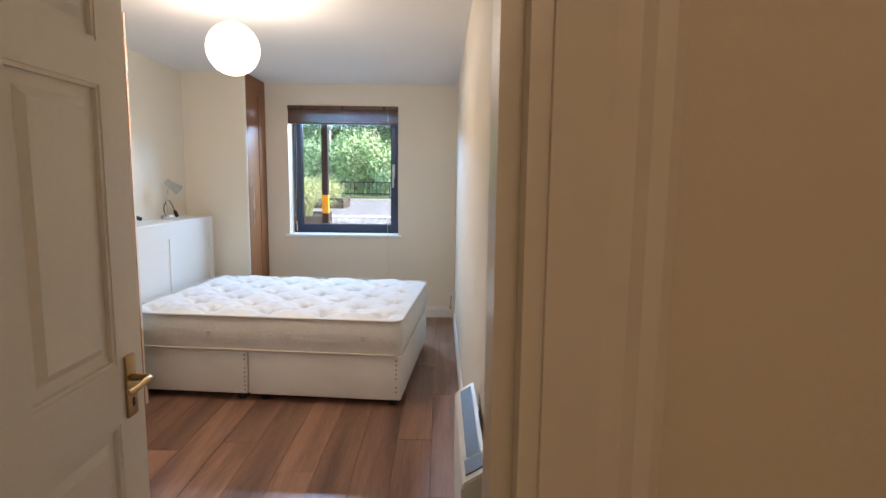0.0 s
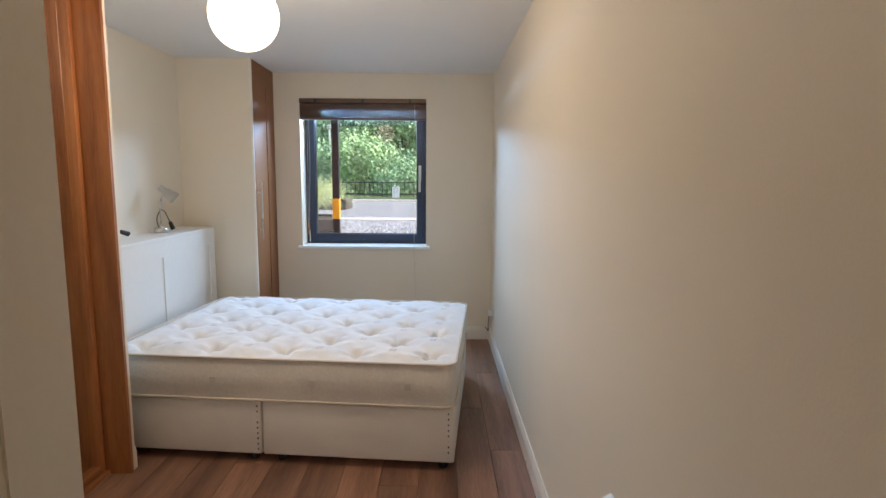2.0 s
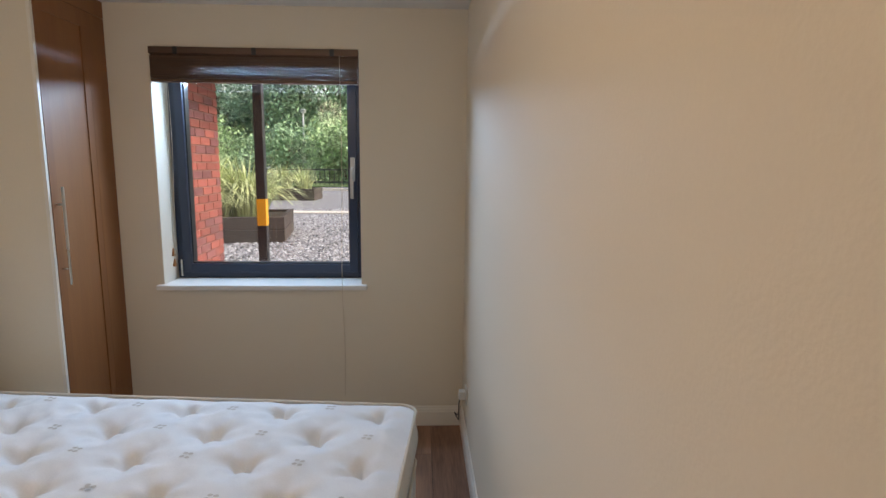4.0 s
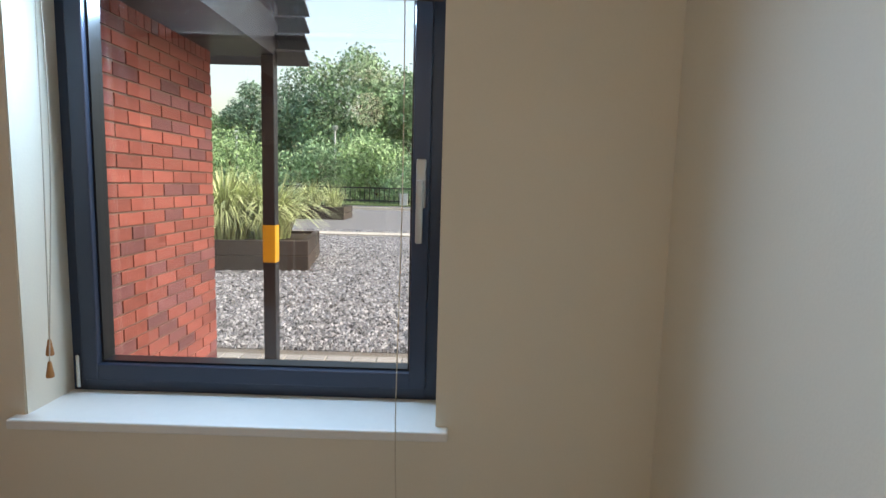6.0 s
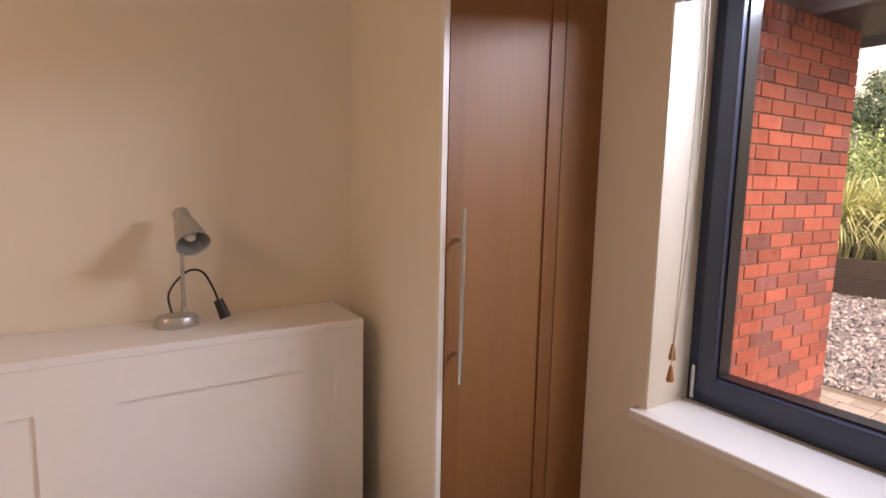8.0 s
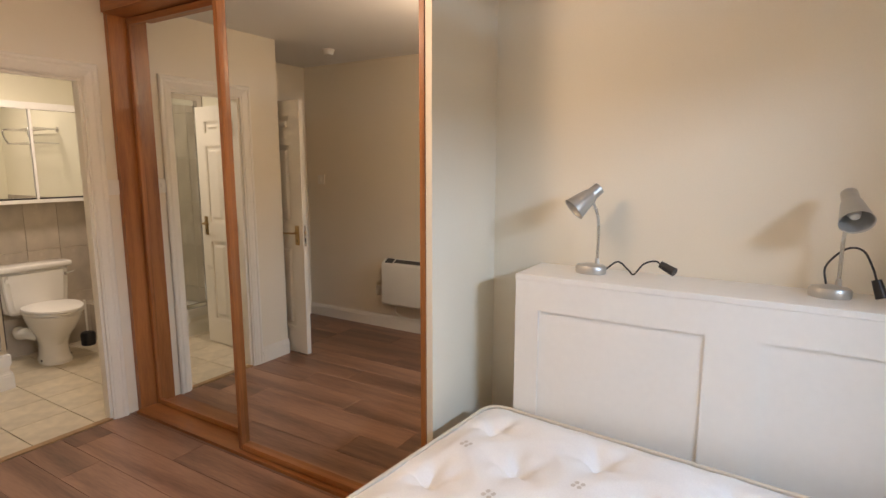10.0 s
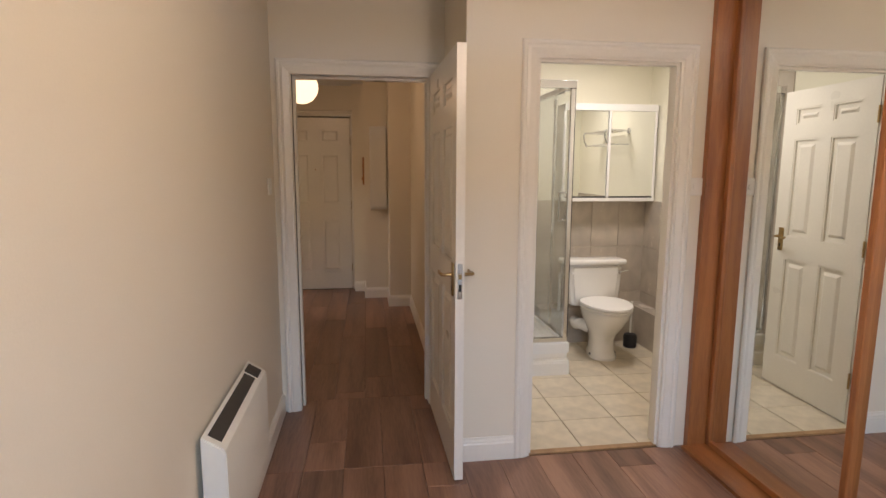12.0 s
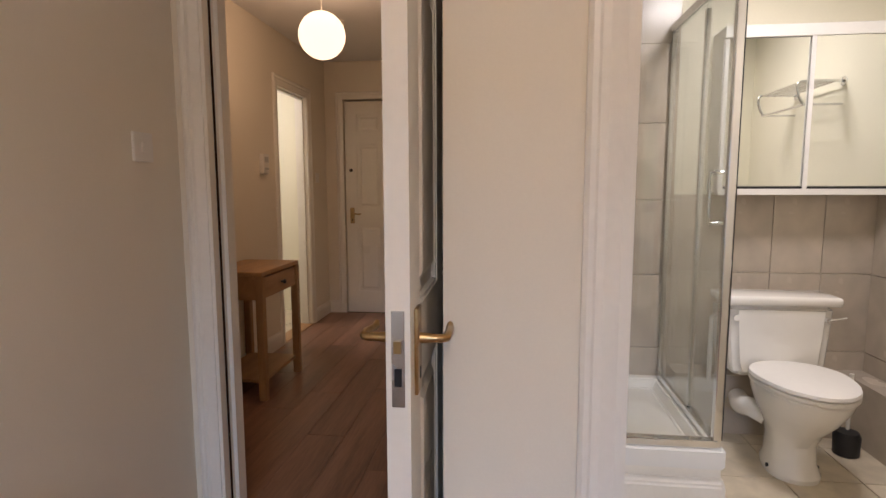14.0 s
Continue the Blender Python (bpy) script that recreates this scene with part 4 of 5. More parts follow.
wall_plate("light_switch", pose(0, 0.605, 1.337, 0, 0, -90), "white light switch beside the bedroom door", "switch")
wall_plate("light_switch", pose(-2.096, YB, 1.35, 0, 0, 180), "white double light switch beside the bathroom door", "switch", 1)
wall_plate("wall_socket", pose(0, 5.3, 0.32, 0, 0, -90), "white wall socket with a plug near the corner", "socket", 1, False)
pl = thing("plug", "white plug with a trailing white cable", "plug", pose(-0.009, 5.3, 0.32))
part("body", boxed(-0.035, 0, -0.022, 0.022, -0.025, 0.022, 0.006), PLASTIC, pl)
part("cable", tube(bmesh.new(), bend([(-0.03, 0, -0.02), (-0.035, 0.01, -0.1), (-0.03, 0.05, -0.17), (-0.05, 0.1, -0.15), (-0.03, 0.15, -0.19), (-0.02, 0.2, -0.2)]), 0.003, 8), BLACK, pl, "dark cable", True)
wall_plate("heater_switch", pose(0, 1.28, 0.34, 0, 0, -90), "white fused heater switch on the wall", "switch")


# ---- paper globe pendants ----
def paper_globe(m, r, mat, label):
    g = thing("pendant_lamp", label, "pendant lamp", m)
    g_ob = bmesh.new()
    n, seg = 40, 48
    rows = []
    for i in range(1, n):
        a = math.pi * i / n
        rib = 0.008 * abs(math.sin(i * math.pi * 0.5)) if i % 2 else 0.0
        rows.append((r * math.sin(a) * (1 - 0.006 * (i % 2)), r * math.cos(a)))
    lathe(g_ob, rows, seg=seg)
    sh = part("paper_shade", g_ob, mat, g, "lit round white paper shade", True)
    sh.visible_shadow = False
    top = CH - m.translation.z
    part("cord", tube(bmesh.new(), [(0, 0, r - 0.005), (0, 0, top - 0.02)], 0.004, 8), PLASTIC, g)
    part("ceiling_rose", lathe(bmesh.new(), [(0.02, top - 0.04), (0.045, top - 0.03), (0.05, top - 0.001)], seg=24), PLASTIC, g, "white ceiling rose", True)
    return g


paper_globe(pose(-1.25, 2.95, 2.1), 0.135, PAPER, "lit round white paper pendant lamp")
paper_globe(pose(-0.01, -1.0, 2.075), 0.132, PAPER_HALL, "lit warm paper globe pendant in the hall")


def smoke_alarm(x, y, r=0.05):
    s = thing("smoke_alarm", "round white smoke alarm on the ceiling", "smoke alarm", pose(x, y, CH))
    part("base", rod(bmesh.new(), (0, 0, -0.012), (0, 0, 0), r, seg=28), PLASTIC, s, "", True)
    part("dome", lathe(bmesh.new(), [(0.02, -0.045), (r * 0.7, -0.04), (r * 0.85, -0.02), (r * 0.85, -0.012)], seg=28), PLASTIC, s, "", True)


smoke_alarm(-0.5, 1.2)
smoke_alarm(-0.28, -1.7)
smoke_alarm(0.12, -1.75, 0.04)

# ---- bathroom things ----
SX0, SX1, SY0, SY1 = -1.9, -1.074, YBB + 0.012, 0.065
tray = thing("shower_tray", "white raised shower tray with a moulded plinth", "shower tray", pose(0, 0, 0))
part("plinth", boxed(SX0 + 0.012, SX1, SY0, SY1 - 0.012, 0, 0.157), GLOSS, tray)
part("kick_board", run(bmesh.new(), SKIRT, (SX0 + 0.012, SY1 - 0.012, 0), (SX1, SY1 - 0.012, 0), (0, 1, 0)), GLOSS, tray, "white moulded skirting on the plinth")
part("kick_board", run(bmesh.new(), SKIRT, (SX0 + 0.012, SY0, 0), (SX0 + 0.012, SY1, 0), (-1, 0, 0)), GLOSS, tray, "white moulded skirting on the plinth")
bm = bmesh.new()
rim = 0.06
a, b, c, d = SX0 - 0.0, SX1, SY0, SY1
outer = [(a, c), (b, c), (b, d), (a, d)]
inner = [(a + rim, c + rim), (b - rim, c + rim), (b - rim, d - rim), (a + rim, d - rim)]
low = [(x + (0.03 if i in (0, 3) else -0.03), y + (0.03 if i in (0, 1) else -0.03)) for i, (x, y) in enumerate(inner)]
loops = [[bm.verts.new((*p, z)) for p in q] for q, z in ((outer, 0.155), (outer, 0.235), (inner, 0.235), (low, 0.19))]
for p, q in zip(loops, loops[1:]):
    for k in range(4):
        bm.faces.new((p[k], p[(k + 1) % 4], q[(k + 1) % 4], q[k]))
bm.faces.new(loops[-1])
bm.faces.new(loops[0][::-1])
bmesh.ops.bevel(bm, geom=list(bm.edges), offset=0.008, segments=2, affect='EDGES')
part("basin", bm, PORCELAIN, tray, "glossy white tray basin", True)
part("drain", lathe(bmesh.new(), [(0.045, 0.191), (0.045, 0.196), (0.03, 0.198), (0.01, 0.197)], ((a + b) / 2, (c + d) / 2, 0.0), 24), CHROME, tray, "chrome drain", True)

encl = thing("shower_enclosure", "chrome framed clear glass shower enclosure with sliding door", "shower", pose(0, 0, 0))
GX, GY, GZ0, GZ1 = SX0 + 0.03, SY1 - 0.03, 0.237, 1.96
for nm, bmx in (("post", boxed(GX - 0.015, GX + 0.015, GY - 0.015, GY + 0.015, GZ0, GZ1, 0.004)), ("post", boxed(GX - 0.012, GX + 0.012, SY0, SY0 + 0.025, GZ0, GZ1, 0.004)),
                ("post", boxed(SX1 - 0.025, SX1, GY - 0.012, GY + 0.012, GZ0, GZ1, 0.004)),
                ("post", boxed(GX - 0.01, GX + 0.01, -0.30, -0.275, GZ0 + 0.03, GZ1 - 0.03, 0.003)), ("post", boxed(-1.5, -1.478, GY - 0.02, GY - 0.006, GZ0 + 0.03, GZ1 - 0.03, 0.003)),
                ("rail", boxed(GX - 0.02, SX1, GY - 0.02, GY + 0.025, GZ1, GZ1 + 0.05, 0.004)), ("rail", boxed(GX - 0.02, GX + 0.02, SY0, GY - 0.02, GZ1, GZ1 + 0.035, 0.004)),
                ("rail", boxed(GX, SX1, GY - 0.02, GY + 0.02, GZ0, GZ0 + 0.03, 0.004)), ("rail", boxed(GX - 0.02, GX + 0.02, SY0, GY, GZ0, GZ0 + 0.028, 0.004))):
    part(nm, bmx, CHROME, encl, "chrome profile")
for bmx in (boxed(GX + 0.015, -1.478, GY - 0.003, GY + 0.003, GZ0 + 0.03, GZ1), boxed(-1.5, SX1 - 0.02, GY - 0.016, GY - 0.01, GZ0 + 0.03, GZ1),
            boxed(GX - 0.003, GX + 0.003, -0.3, GY - 0.015, GZ0 + 0.03, GZ1), boxed(GX + 0.006, GX + 0.012, SY0 + 0.02, -0.275, GZ0 + 0.03, GZ1)):
    gp = part("pane", bmx, SHOWER_GLASS, encl, "clear shower glass")
    gp.visible_shadow = False
part("door_seal", boxed(GX - 0.019, GX - 0.0155, GY - 0.004, GY + 0.012, GZ0 + 0.03, GZ1), BLACK, encl, "dark magnetic door seal")
for s in (-1, 1):
    yy = GY - 0.1
    bm = tube(bmesh.new(), bend([(GX, yy, 1.08), (GX + 0.032 * s, yy, 1.08), (GX + 0.036 * s, yy, 1.12), (GX + 0.036 * s, yy, 1.24), (GX + 0.032 * s, yy, 1.27), (GX, yy, 1.27)]), 0.007, 10)
    part("handle", bm, CHROME, encl, "chrome D handle", True)
sh = thing("shower_mixer", "chrome shower mixer with riser rail", "shower mixer", pose(-1.45, SY0 + 0.004, 0))
part("bar", rod(bmesh.new(), (-0.13, 0.06, 1.05), (0.13, 0.06, 1.05), 0.022), CHROME, sh, "", True)
part("riser", rod(bmesh.new(), (0, 0.05, 1.07), (0, 0.05, 1.9), 0.009), CHROME, sh, "", True)
part("shower_head", lathe(bmesh.new(), [(0.012, 0.03), (0.05, 0.008), (0.05, 0.0)], (0, 0.12, 1.86), 20), CHROME, sh, "", True)

# toilet
TX, TYB = -2.295, YBB + 0.16
wc = thing("toilet", "white close-coupled toilet with closed lid", "toilet", pose(TX, 0, 0))
bm = bmesh.new()
cs = [(0.195, 0.36), (0.215, 0.40), (0.228, 0.55), (0.236, 0.685)]
rings = []
for w, z in cs:
    ring = []
    for px, py in ((-w, TYB), (w, TYB), (w, TYB + 0.15), (w - 0.035, TYB + 0.185), (-w + 0.035, TYB + 0.185), (-w, TYB + 0.15)):
        ring.append(bm.verts.new((px, py, z)))
    rings.append(ring)
for p, q in zip(rings, rings[1:]):
    for k in range(6):
        bm.faces.new((p[k], p[(k + 1) % 6], q[(k + 1) % 6], q[k]))
bm.faces.new(rings[0][::-1])
bm.faces.new(rings[-1])
bmesh.ops.bevel(bm, geom=list(bm.edges), offset=0.018, segments=3, affect='EDGES')
part("cistern", bm, PORCELAIN, wc, "", True)
lid = boxed(-0.25, 0.25, TYB - 0.005, TYB + 0.2, 0.686, 0.73, 0.016, 3)
part("cistern_lid", lid, PORCELAIN, wc, "", True)
lv = rod(bmesh.new(), (-0.19, TYB + 0.185, 0.63), (-0.19, TYB + 0.205, 0.63), 0.013)
rod(lv, (-0.19, TYB + 0.205, 0.63), (-0.255, TYB + 0.21, 0.645), 0.007, 0.005, 10)
part("flush_lever", lv, CHROME, wc, "chrome flush lever", True)
part("overflow_cap", rod(bmesh.new(), (0.19, TYB + 0.18, 0.63), (0.19, TYB + 0.19, 0.63), 0.014), PORCELAIN, wc, "", True)


def oval(bm, rows, cx, cy, seg=36):
    rings = []
    for rx, rf, rb, z in rows:
        rings.append([bm.verts.new((cx + rx * math.cos(t), cy + (rf if math.sin(t) > 0 else rb) * math.sin(t), z)) for t in (k * 2 * math.pi / seg for k in range(seg))])
    for p, q in zip(rings, rings[1:]):
        for k in range(seg):
            bm.faces.new((p[k], p[(k + 1) % seg], q[(k + 1) % seg], q[k]))
    bm.faces.new(rings[0][::-1])
    bm.faces.new(rings[-1])
    return bm


BY = TYB + 0.36
bm = oval(bmesh.new(), [(0.10, 0.11, 0.2, 0.0), (0.102, 0.112, 0.2, 0.02), (0.088, 0.08, 0.19, 0.06), (0.085, 0.07, 0.19, 0.14), (0.1, 0.11, 0.19, 0.2), (0.14, 0.2, 0.19, 0.28), (0.168, 0.255, 0.19, 0.35), (0.175, 0.27, 0.19, 0.385), (0.17, 0.265, 0.19, 0.395)], 0, BY)
part("pan", bm, PORCELAIN, wc, "glossy white pan", True)
bm = oval(bmesh.new(), [(0.178, 0.275, 0.17, 0.397), (0.186, 0.283, 0.175, 0.403), (0.186, 0.283, 0.175, 0.414), (0.18, 0.277, 0.17, 0.418)], 0, BY)
part("seat", bm, PLASTIC, wc, "white plastic seat", True)
bm = oval(bmesh.new(), [(0.18, 0.277, 0.17, 0.42), (0.187, 0.284, 0.176, 0.426), (0.184, 0.281, 0.174, 0.438), (0.16, 0.25, 0.15, 0.443)], 0, BY)
part("lid", bm, WHITE, wc, "white closed toilet lid", True)
bm = tube(bmesh.new(), bend([(0.06, BY - 0.12, 0.2), (0.11, BY - 0.16, 0.22), (0.12, BY - 0.24, 0.2), (0.1, BY - 0.33, 0.2)]), 0.045, 16)
part("outlet_bend", bm, PORCELAIN, wc, "", True)
part("supply_pipe", tube(bmesh.new(), [(0.252, TYB + 0.06, 0.3), (0.252, TYB + 0.06, 0.6), (0.22, TYB + 0.06, 0.62)], 0.011, 10), PLASTIC, wc, "white supply pipe", True)
for s in (-1, 1):
    part("floor_bolt", rod(bmesh.new(), (0.098 * s, BY + 0.0, 0.03), (0.105 * s, BY, 0.03), 0.008), BLACK, wc)

brush = thing("toilet_brush", "black toilet brush holder with a pale handle", "toilet brush", pose(-2.62, TYB + 0.16, 0))
part("holder", lathe(bmesh.new(), [(0.045, 0), (0.052, 0.005), (0.055, 0.09), (0.045, 0.11), (0.012, 0.12)], seg=20), BLACK, brush, "", True)
part("handle", rod(bmesh.new(), (0, 0, 0.1), (0.0, 0, 0.38), 0.007, 0.009), PLASTIC, brush, "", True)

# boxed pipework ledge behind the toilet and along the wall
structure("trim_pipe_boxing", boxed(XB + 0.012, SX0 - 0.006, YBB + 0.011, TYB - 0.003, 0.0, 0.30), WALL_TILE, "tiled pipe boxing behind the toilet", "trim")
structure("trim_pipe_boxing_side", boxed(XB + 0.012, XB + 0.13, TYB - 0.003, 1.0, 0.0, 0.30), WALL_TILE, "tiled pipe boxing along the bathroom wall", "trim")

# mirror cabinet
CX0, CX1, CZ0, CZ1, CY0, CY1 = -2.845, -2.06, 1.19, 1.945, YBB + 0.001, YBB + 0.14
cab = thing("mirror_cabinet", "white bathroom cabinet with two sliding mirror doors", "cabinet", pose(0, 0, 0))
bm = bmesh.new()
box(bm, CX0, CX0 + 0.018, CY0, CY1, CZ0, CZ1)
box(bm, CX1 - 0.018, CX1, CY0, CY1, CZ0, CZ1)
box(bm, CX0 + 0.018, CX1 - 0.018, CY0, CY1, CZ1 - 0.018, CZ1)
box(bm, CX0 + 0.018, CX1 - 0.018, CY0, CY1, CZ0, CZ0 + 0.018)
box(bm, CX0 + 0.018, CX1 - 0.018, CY0, CY0 + 0.008, CZ0 + 0.018, CZ1 - 0.018)
part("body", bm, WHITE, cab)
part("top_track", boxed(CX0, CX1, CY1, CY1 + 0.022, CZ1 - 0.05, CZ1 + 0.004, 0.002), WHITE, cab, "white top track")
part("bottom_track", boxed(CX0, CX1, CY1, CY1 + 0.022, CZ0 - 0.012, CZ0 + 0.016, 0.002), WHITE, cab, "white bottom track")
cxm = (CX0 + CX1) / 2
for xa, xb, yy in ((CX0 + 0.004, cxm + 0.02, CY1 + 0.014), (cxm - 0.02, CX1 - 0.004, CY1 + 0.004)):
    dd = part("door", boxed(xa + 0.002, xb - 0.002, yy - 0.003, yy - 0.0005, CZ0 + 0.018, CZ1 - 0.052), WHITE, cab, "white sliding door board")
    for q in ((xa, xa + 0.018), (xb - 0.018, xb)):
        part("stile", boxed(q[0], q[1], yy, yy + 0.007, CZ0 + 0.017, CZ1 - 0.051), WHITE, dd, "white door profile")
    part("mirror", boxed(xa + 0.018, xb - 0.018, yy, yy + 0.003, CZ0 + 0.03, CZ1 - 0.052), MIRROR, dd, "mirror glass")
    part("finger_strip", boxed(xa + 0.018, xb - 0.018, yy, yy + 0.006, CZ0 + 0.017, CZ0 + 0.028), BLACK, dd, "dark lower edge strip")

# towel rack on the side wall
rack = thing("towel_rack", "chrome towel rack with shelf bars on the bathroom wall", "towel rack", pose(XB, 0, 1.62))
for k in range(5):
    xx = 0.05 + k * 0.04
    part("bar", rod(bmesh.new(), (xx, -0.12, 0.16), (xx, 0.38, 0.16), 0.006, seg=12), CHROME, rack, "", True)
part("hanging_bar", rod(bmesh.new(), (0.19, -0.12, 0.04), (0.19, 0.38, 0.04), 0.007, seg=12), CHROME, rack, "", True)
for yy in (-0.11, 0.37):
    part("side_arm", tube(bmesh.new(), bend([(0, yy, 0.16), (0.12, yy, 0.165), (0.215, yy, 0.16), (0.22, yy, 0.1), (0.19, yy, 0.04)]), 0.008, 10), CHROME, rack, "", True)
    part("wall_flange", rod(bmesh.new(), (0, yy, 0.16), (0.008, yy, 0.16), 0.025, seg=20), CHROME, rack, "", True)
    part("brace", rod(bmesh.new(), (0.002, yy, 0.04), (0.19, yy, 0.04), 0.006, seg=10), CHROME, rack, "", True)

# wash basin beside the door
basin = thing("wash_basin", "white porcelain wash basin on a pedestal", "wash basin", pose(XB + 0.012, 0.62, 0))
bm = lathe(bmesh.new(), [(0.08, 0.66), (0.15, 0.7), (0.21, 0.78), (0.225, 0.83), (0.22, 0.84), (0.19, 0.835), (0.15, 0.76), (0.05, 0.73)], (0.345, 0, 0), 36, 0.95, 1.2)
part("bowl", bm, PORCELAIN, basin, "", True)
part("back_ledge", boxed(0.002, 0.2, -0.25, 0.25, 0.76, 0.845, 0.015), PORCELAIN, basin, "", True)
part("pedestal", lathe(bmesh.new(), [(0.11, 0), (0.1, 0.03), (0.075, 0.3), (0.09, 0.68)], (0.3, 0, 0), 24), PORCELAIN, basin, "", True)
part("tap", tube(bmesh.new(), bend([(0.09, 0, 0.845), (0.09, 0, 0.92), (0.12, 0, 0.95), (0.19, 0, 0.93)]), 0.013, 12), CHROME, basin, "chrome tap", True)

spot = thing("ceiling_light", "round white bathroom ceiling light", "ceiling light", pose(-2.1, 0.15, CH))
part("rim", lathe(bmesh.new(), [(0.07, -0.001), (0.07, -0.012), (0.05, -0.014)], seg=28), PLASTIC, spot, "", True)
spk = thing("ceiling_sensor", "small white sensor on the bathroom ceiling", "sensor", pose(-1.9, -0.35, CH))
part("cup", lathe(bmesh.new(), [(0.035, -0.001), (0.035, -0.02), (0.018, -0.03), (0.016, -0.055)], seg=20), PLASTIC, spk, "", True)

# ---- hall things ----
tb = thing("console_table", "small oak console table with a drawer and low shelf", "table", pose(0.47, -1.01, 0))
TW, TD, TH = 0.25, 0.165, 0.745
part("tabletop", boxed(-TD - 0.02, TD + 0.015, -TW - 0.02, TW + 0.02, TH - 0.025, TH, 0.005), OAK_X, tb)
for sx in (-1, 1):
    for sy in (-1, 1):
        part("leg", boxed(sx * TD - 0.022, sx * TD + 0.022, sy * TW - 0.022, sy * TW + 0.022, 0, TH - 0.025, 0.004), OAK, tb)
part("apron", boxed(-TD + 0.022, TD - 0.022, -TW - 0.012, -TW + 0.006, TH - 0.16, TH - 0.026), OAK_X, tb)
part("apron", boxed(-TD + 0.022, TD - 0.022, TW - 0.006, TW + 0.012, TH - 0.16, TH - 0.026), OAK_X, tb)
dr = part("drawer", boxed(-TD - 0.014, -TD + 0.01, -TW + 0.03, TW - 0.03, TH - 0.155, TH - 0.035, 0.003), OAK_X, tb)
part("knob", lathe(bmesh.new(), [(0.006, 0), (0.006, 0.012), (0.014, 0.02), (0.012, 0.03), (0.004, 0.033)], seg=16), POST, dr, "dark round knob", True)
kn = [o for o in dr.children][0]
kn.matrix_basis = pose(-TD - 0.014, 0, TH - 0.095, 0, -90, 0)
part("shelf", boxed(-TD + 0.0, TD - 0.0, -TW + 0.0, TW - 0.0, 0.1, 0.118, 0.003), OAK_X, tb)

ic = thing("intercom", "white wall intercom handset in the hall", "intercom", pose(XH, -1.6, 1.38))
part("housing", boxed(-0.035, 0, -0.045, 0.045, -0.07, 0.07, 0.006), PLASTIC, ic)
part("screen", boxed(-0.0365, -0.034, -0.03, 0.03, 0.01, 0.05, 0.001), SILVER, ic, "small grey screen")
for k in range(3):
    part("button", boxed(-0.038, -0.034, -0.03 + k * 0.022, -0.015 + k * 0.022, -0.04, -0.025, 0.001), SILVER, ic)
wall_plate("light_switch", pose(XH, -2.7, 1.3, 0, 0, -90), "white light switch near the front door", "switch")
pq = thing("wooden_plaque", "small orange wooden plaque on the hall wall", "plaque", pose(-0.49, -2.66, 1.26))
part("board", boxed(0.0, 0.02, -0.07, 0.07, 0, 0.30, 0.004), PLAQUE, pq)
part("hook_rail", boxed(0.02, 0.03, -0.05, 0.05, 0.05, 0.08, 0.002), PLAQUE, pq)
fb = thing("fuse_box", "tall narrow white fuse box panel on the hall wall", "fuse box", pose(-0.64, -2.47, 1.0))
part("case", boxed(-0.09, 0.09, 0.0, 0.09, 0, 0.88, 0.006), PLASTIC, fb)
part("cover", boxed(-0.08, 0.08, 0.09, 0.096, 0.02, 0.86, 0.003), PLASTIC, fb)
solid("threshold_strip", boxed(OPEN_H[0] * 0 + XH - 0.01, XH + 0.11, OPEN_H[0], OPEN_H[1], -0.004, 0.006, 0.002), OAK_X, "wooden threshold strip in the hall doorway", "threshold")
solid("threshold_strip", boxed(-1.991, -1.299, 1.06, 1.098, -0.004, 0.008, 0.003), OAK_X, "wooden threshold strip at the bathroom door", "threshold")

# ---- outdoors ----
GZ = 0.05
bm = bmesh.new()
box(bm, -220, 220, 5.95, 320, GZ - 0.6, GZ - 0.05)
structure("ground", bm, GRAVEL, "grey gravel ground outside the window", "ground")
structure("gravel_bed", boxed(-30, 26, 8.85, 34.2, GZ - 0.05, GZ - 0.012), GRAVEL, "bed of grey gravel outside the window", "ground")
structure("pavement", boxed(-10, 9, 5.955, 8.85, GZ - 0.05, GZ - 0.02), SAND, "block paved strip beside the building", "pavement")
pavement = bpy.data.objects["pavement"]
structure("path_strip", boxed(-34, 26, 19.3, 20.0, GZ - 0.012, GZ + 0.03), CONCRETE, "pale concrete strip across the gravel", "pavement")
structure("kerb", boxed(-70, 70, 34.2, 34.55, GZ - 0.06, GZ + 0.12), CONCRETE, "pale concrete kerb along the road", "kerb")
structure("road", boxed(-110, 110, 34.55, 39.2, GZ - 0.06, GZ + 0.0), ASPHALT, "grey asphalt road beyond the gravel", "road")
structure("verge", boxed(-150, 150, 39.2, 130, GZ - 0.06, GZ + 0.06), GRASS, "rough grass verge beyond the road", "ground")
structure("wall_facade", wall_bm('y', 5.952, 5.96, -12, 8, 2.6, 5.5), BRICK, "red brick facade above the window", "wall")
structure("wall_facade_low", wall_bm('y', 5.9505, 5.958, 0.12, 8, GZ, 2.6), BRICK, "red brick facade beside the window", "wall")

# brick pier: mortar core
PX, PY0, PY1 = -2.24, 5.96, 8.06
structure("pier", boxed(PX - 0.6, PX - 0.008, PY0, PY1 - 0.008, GZ - 0.02, 3.8), MORTAR, "red brick pier beside the window", "wall")
pier = bpy.data.objects["pier"]

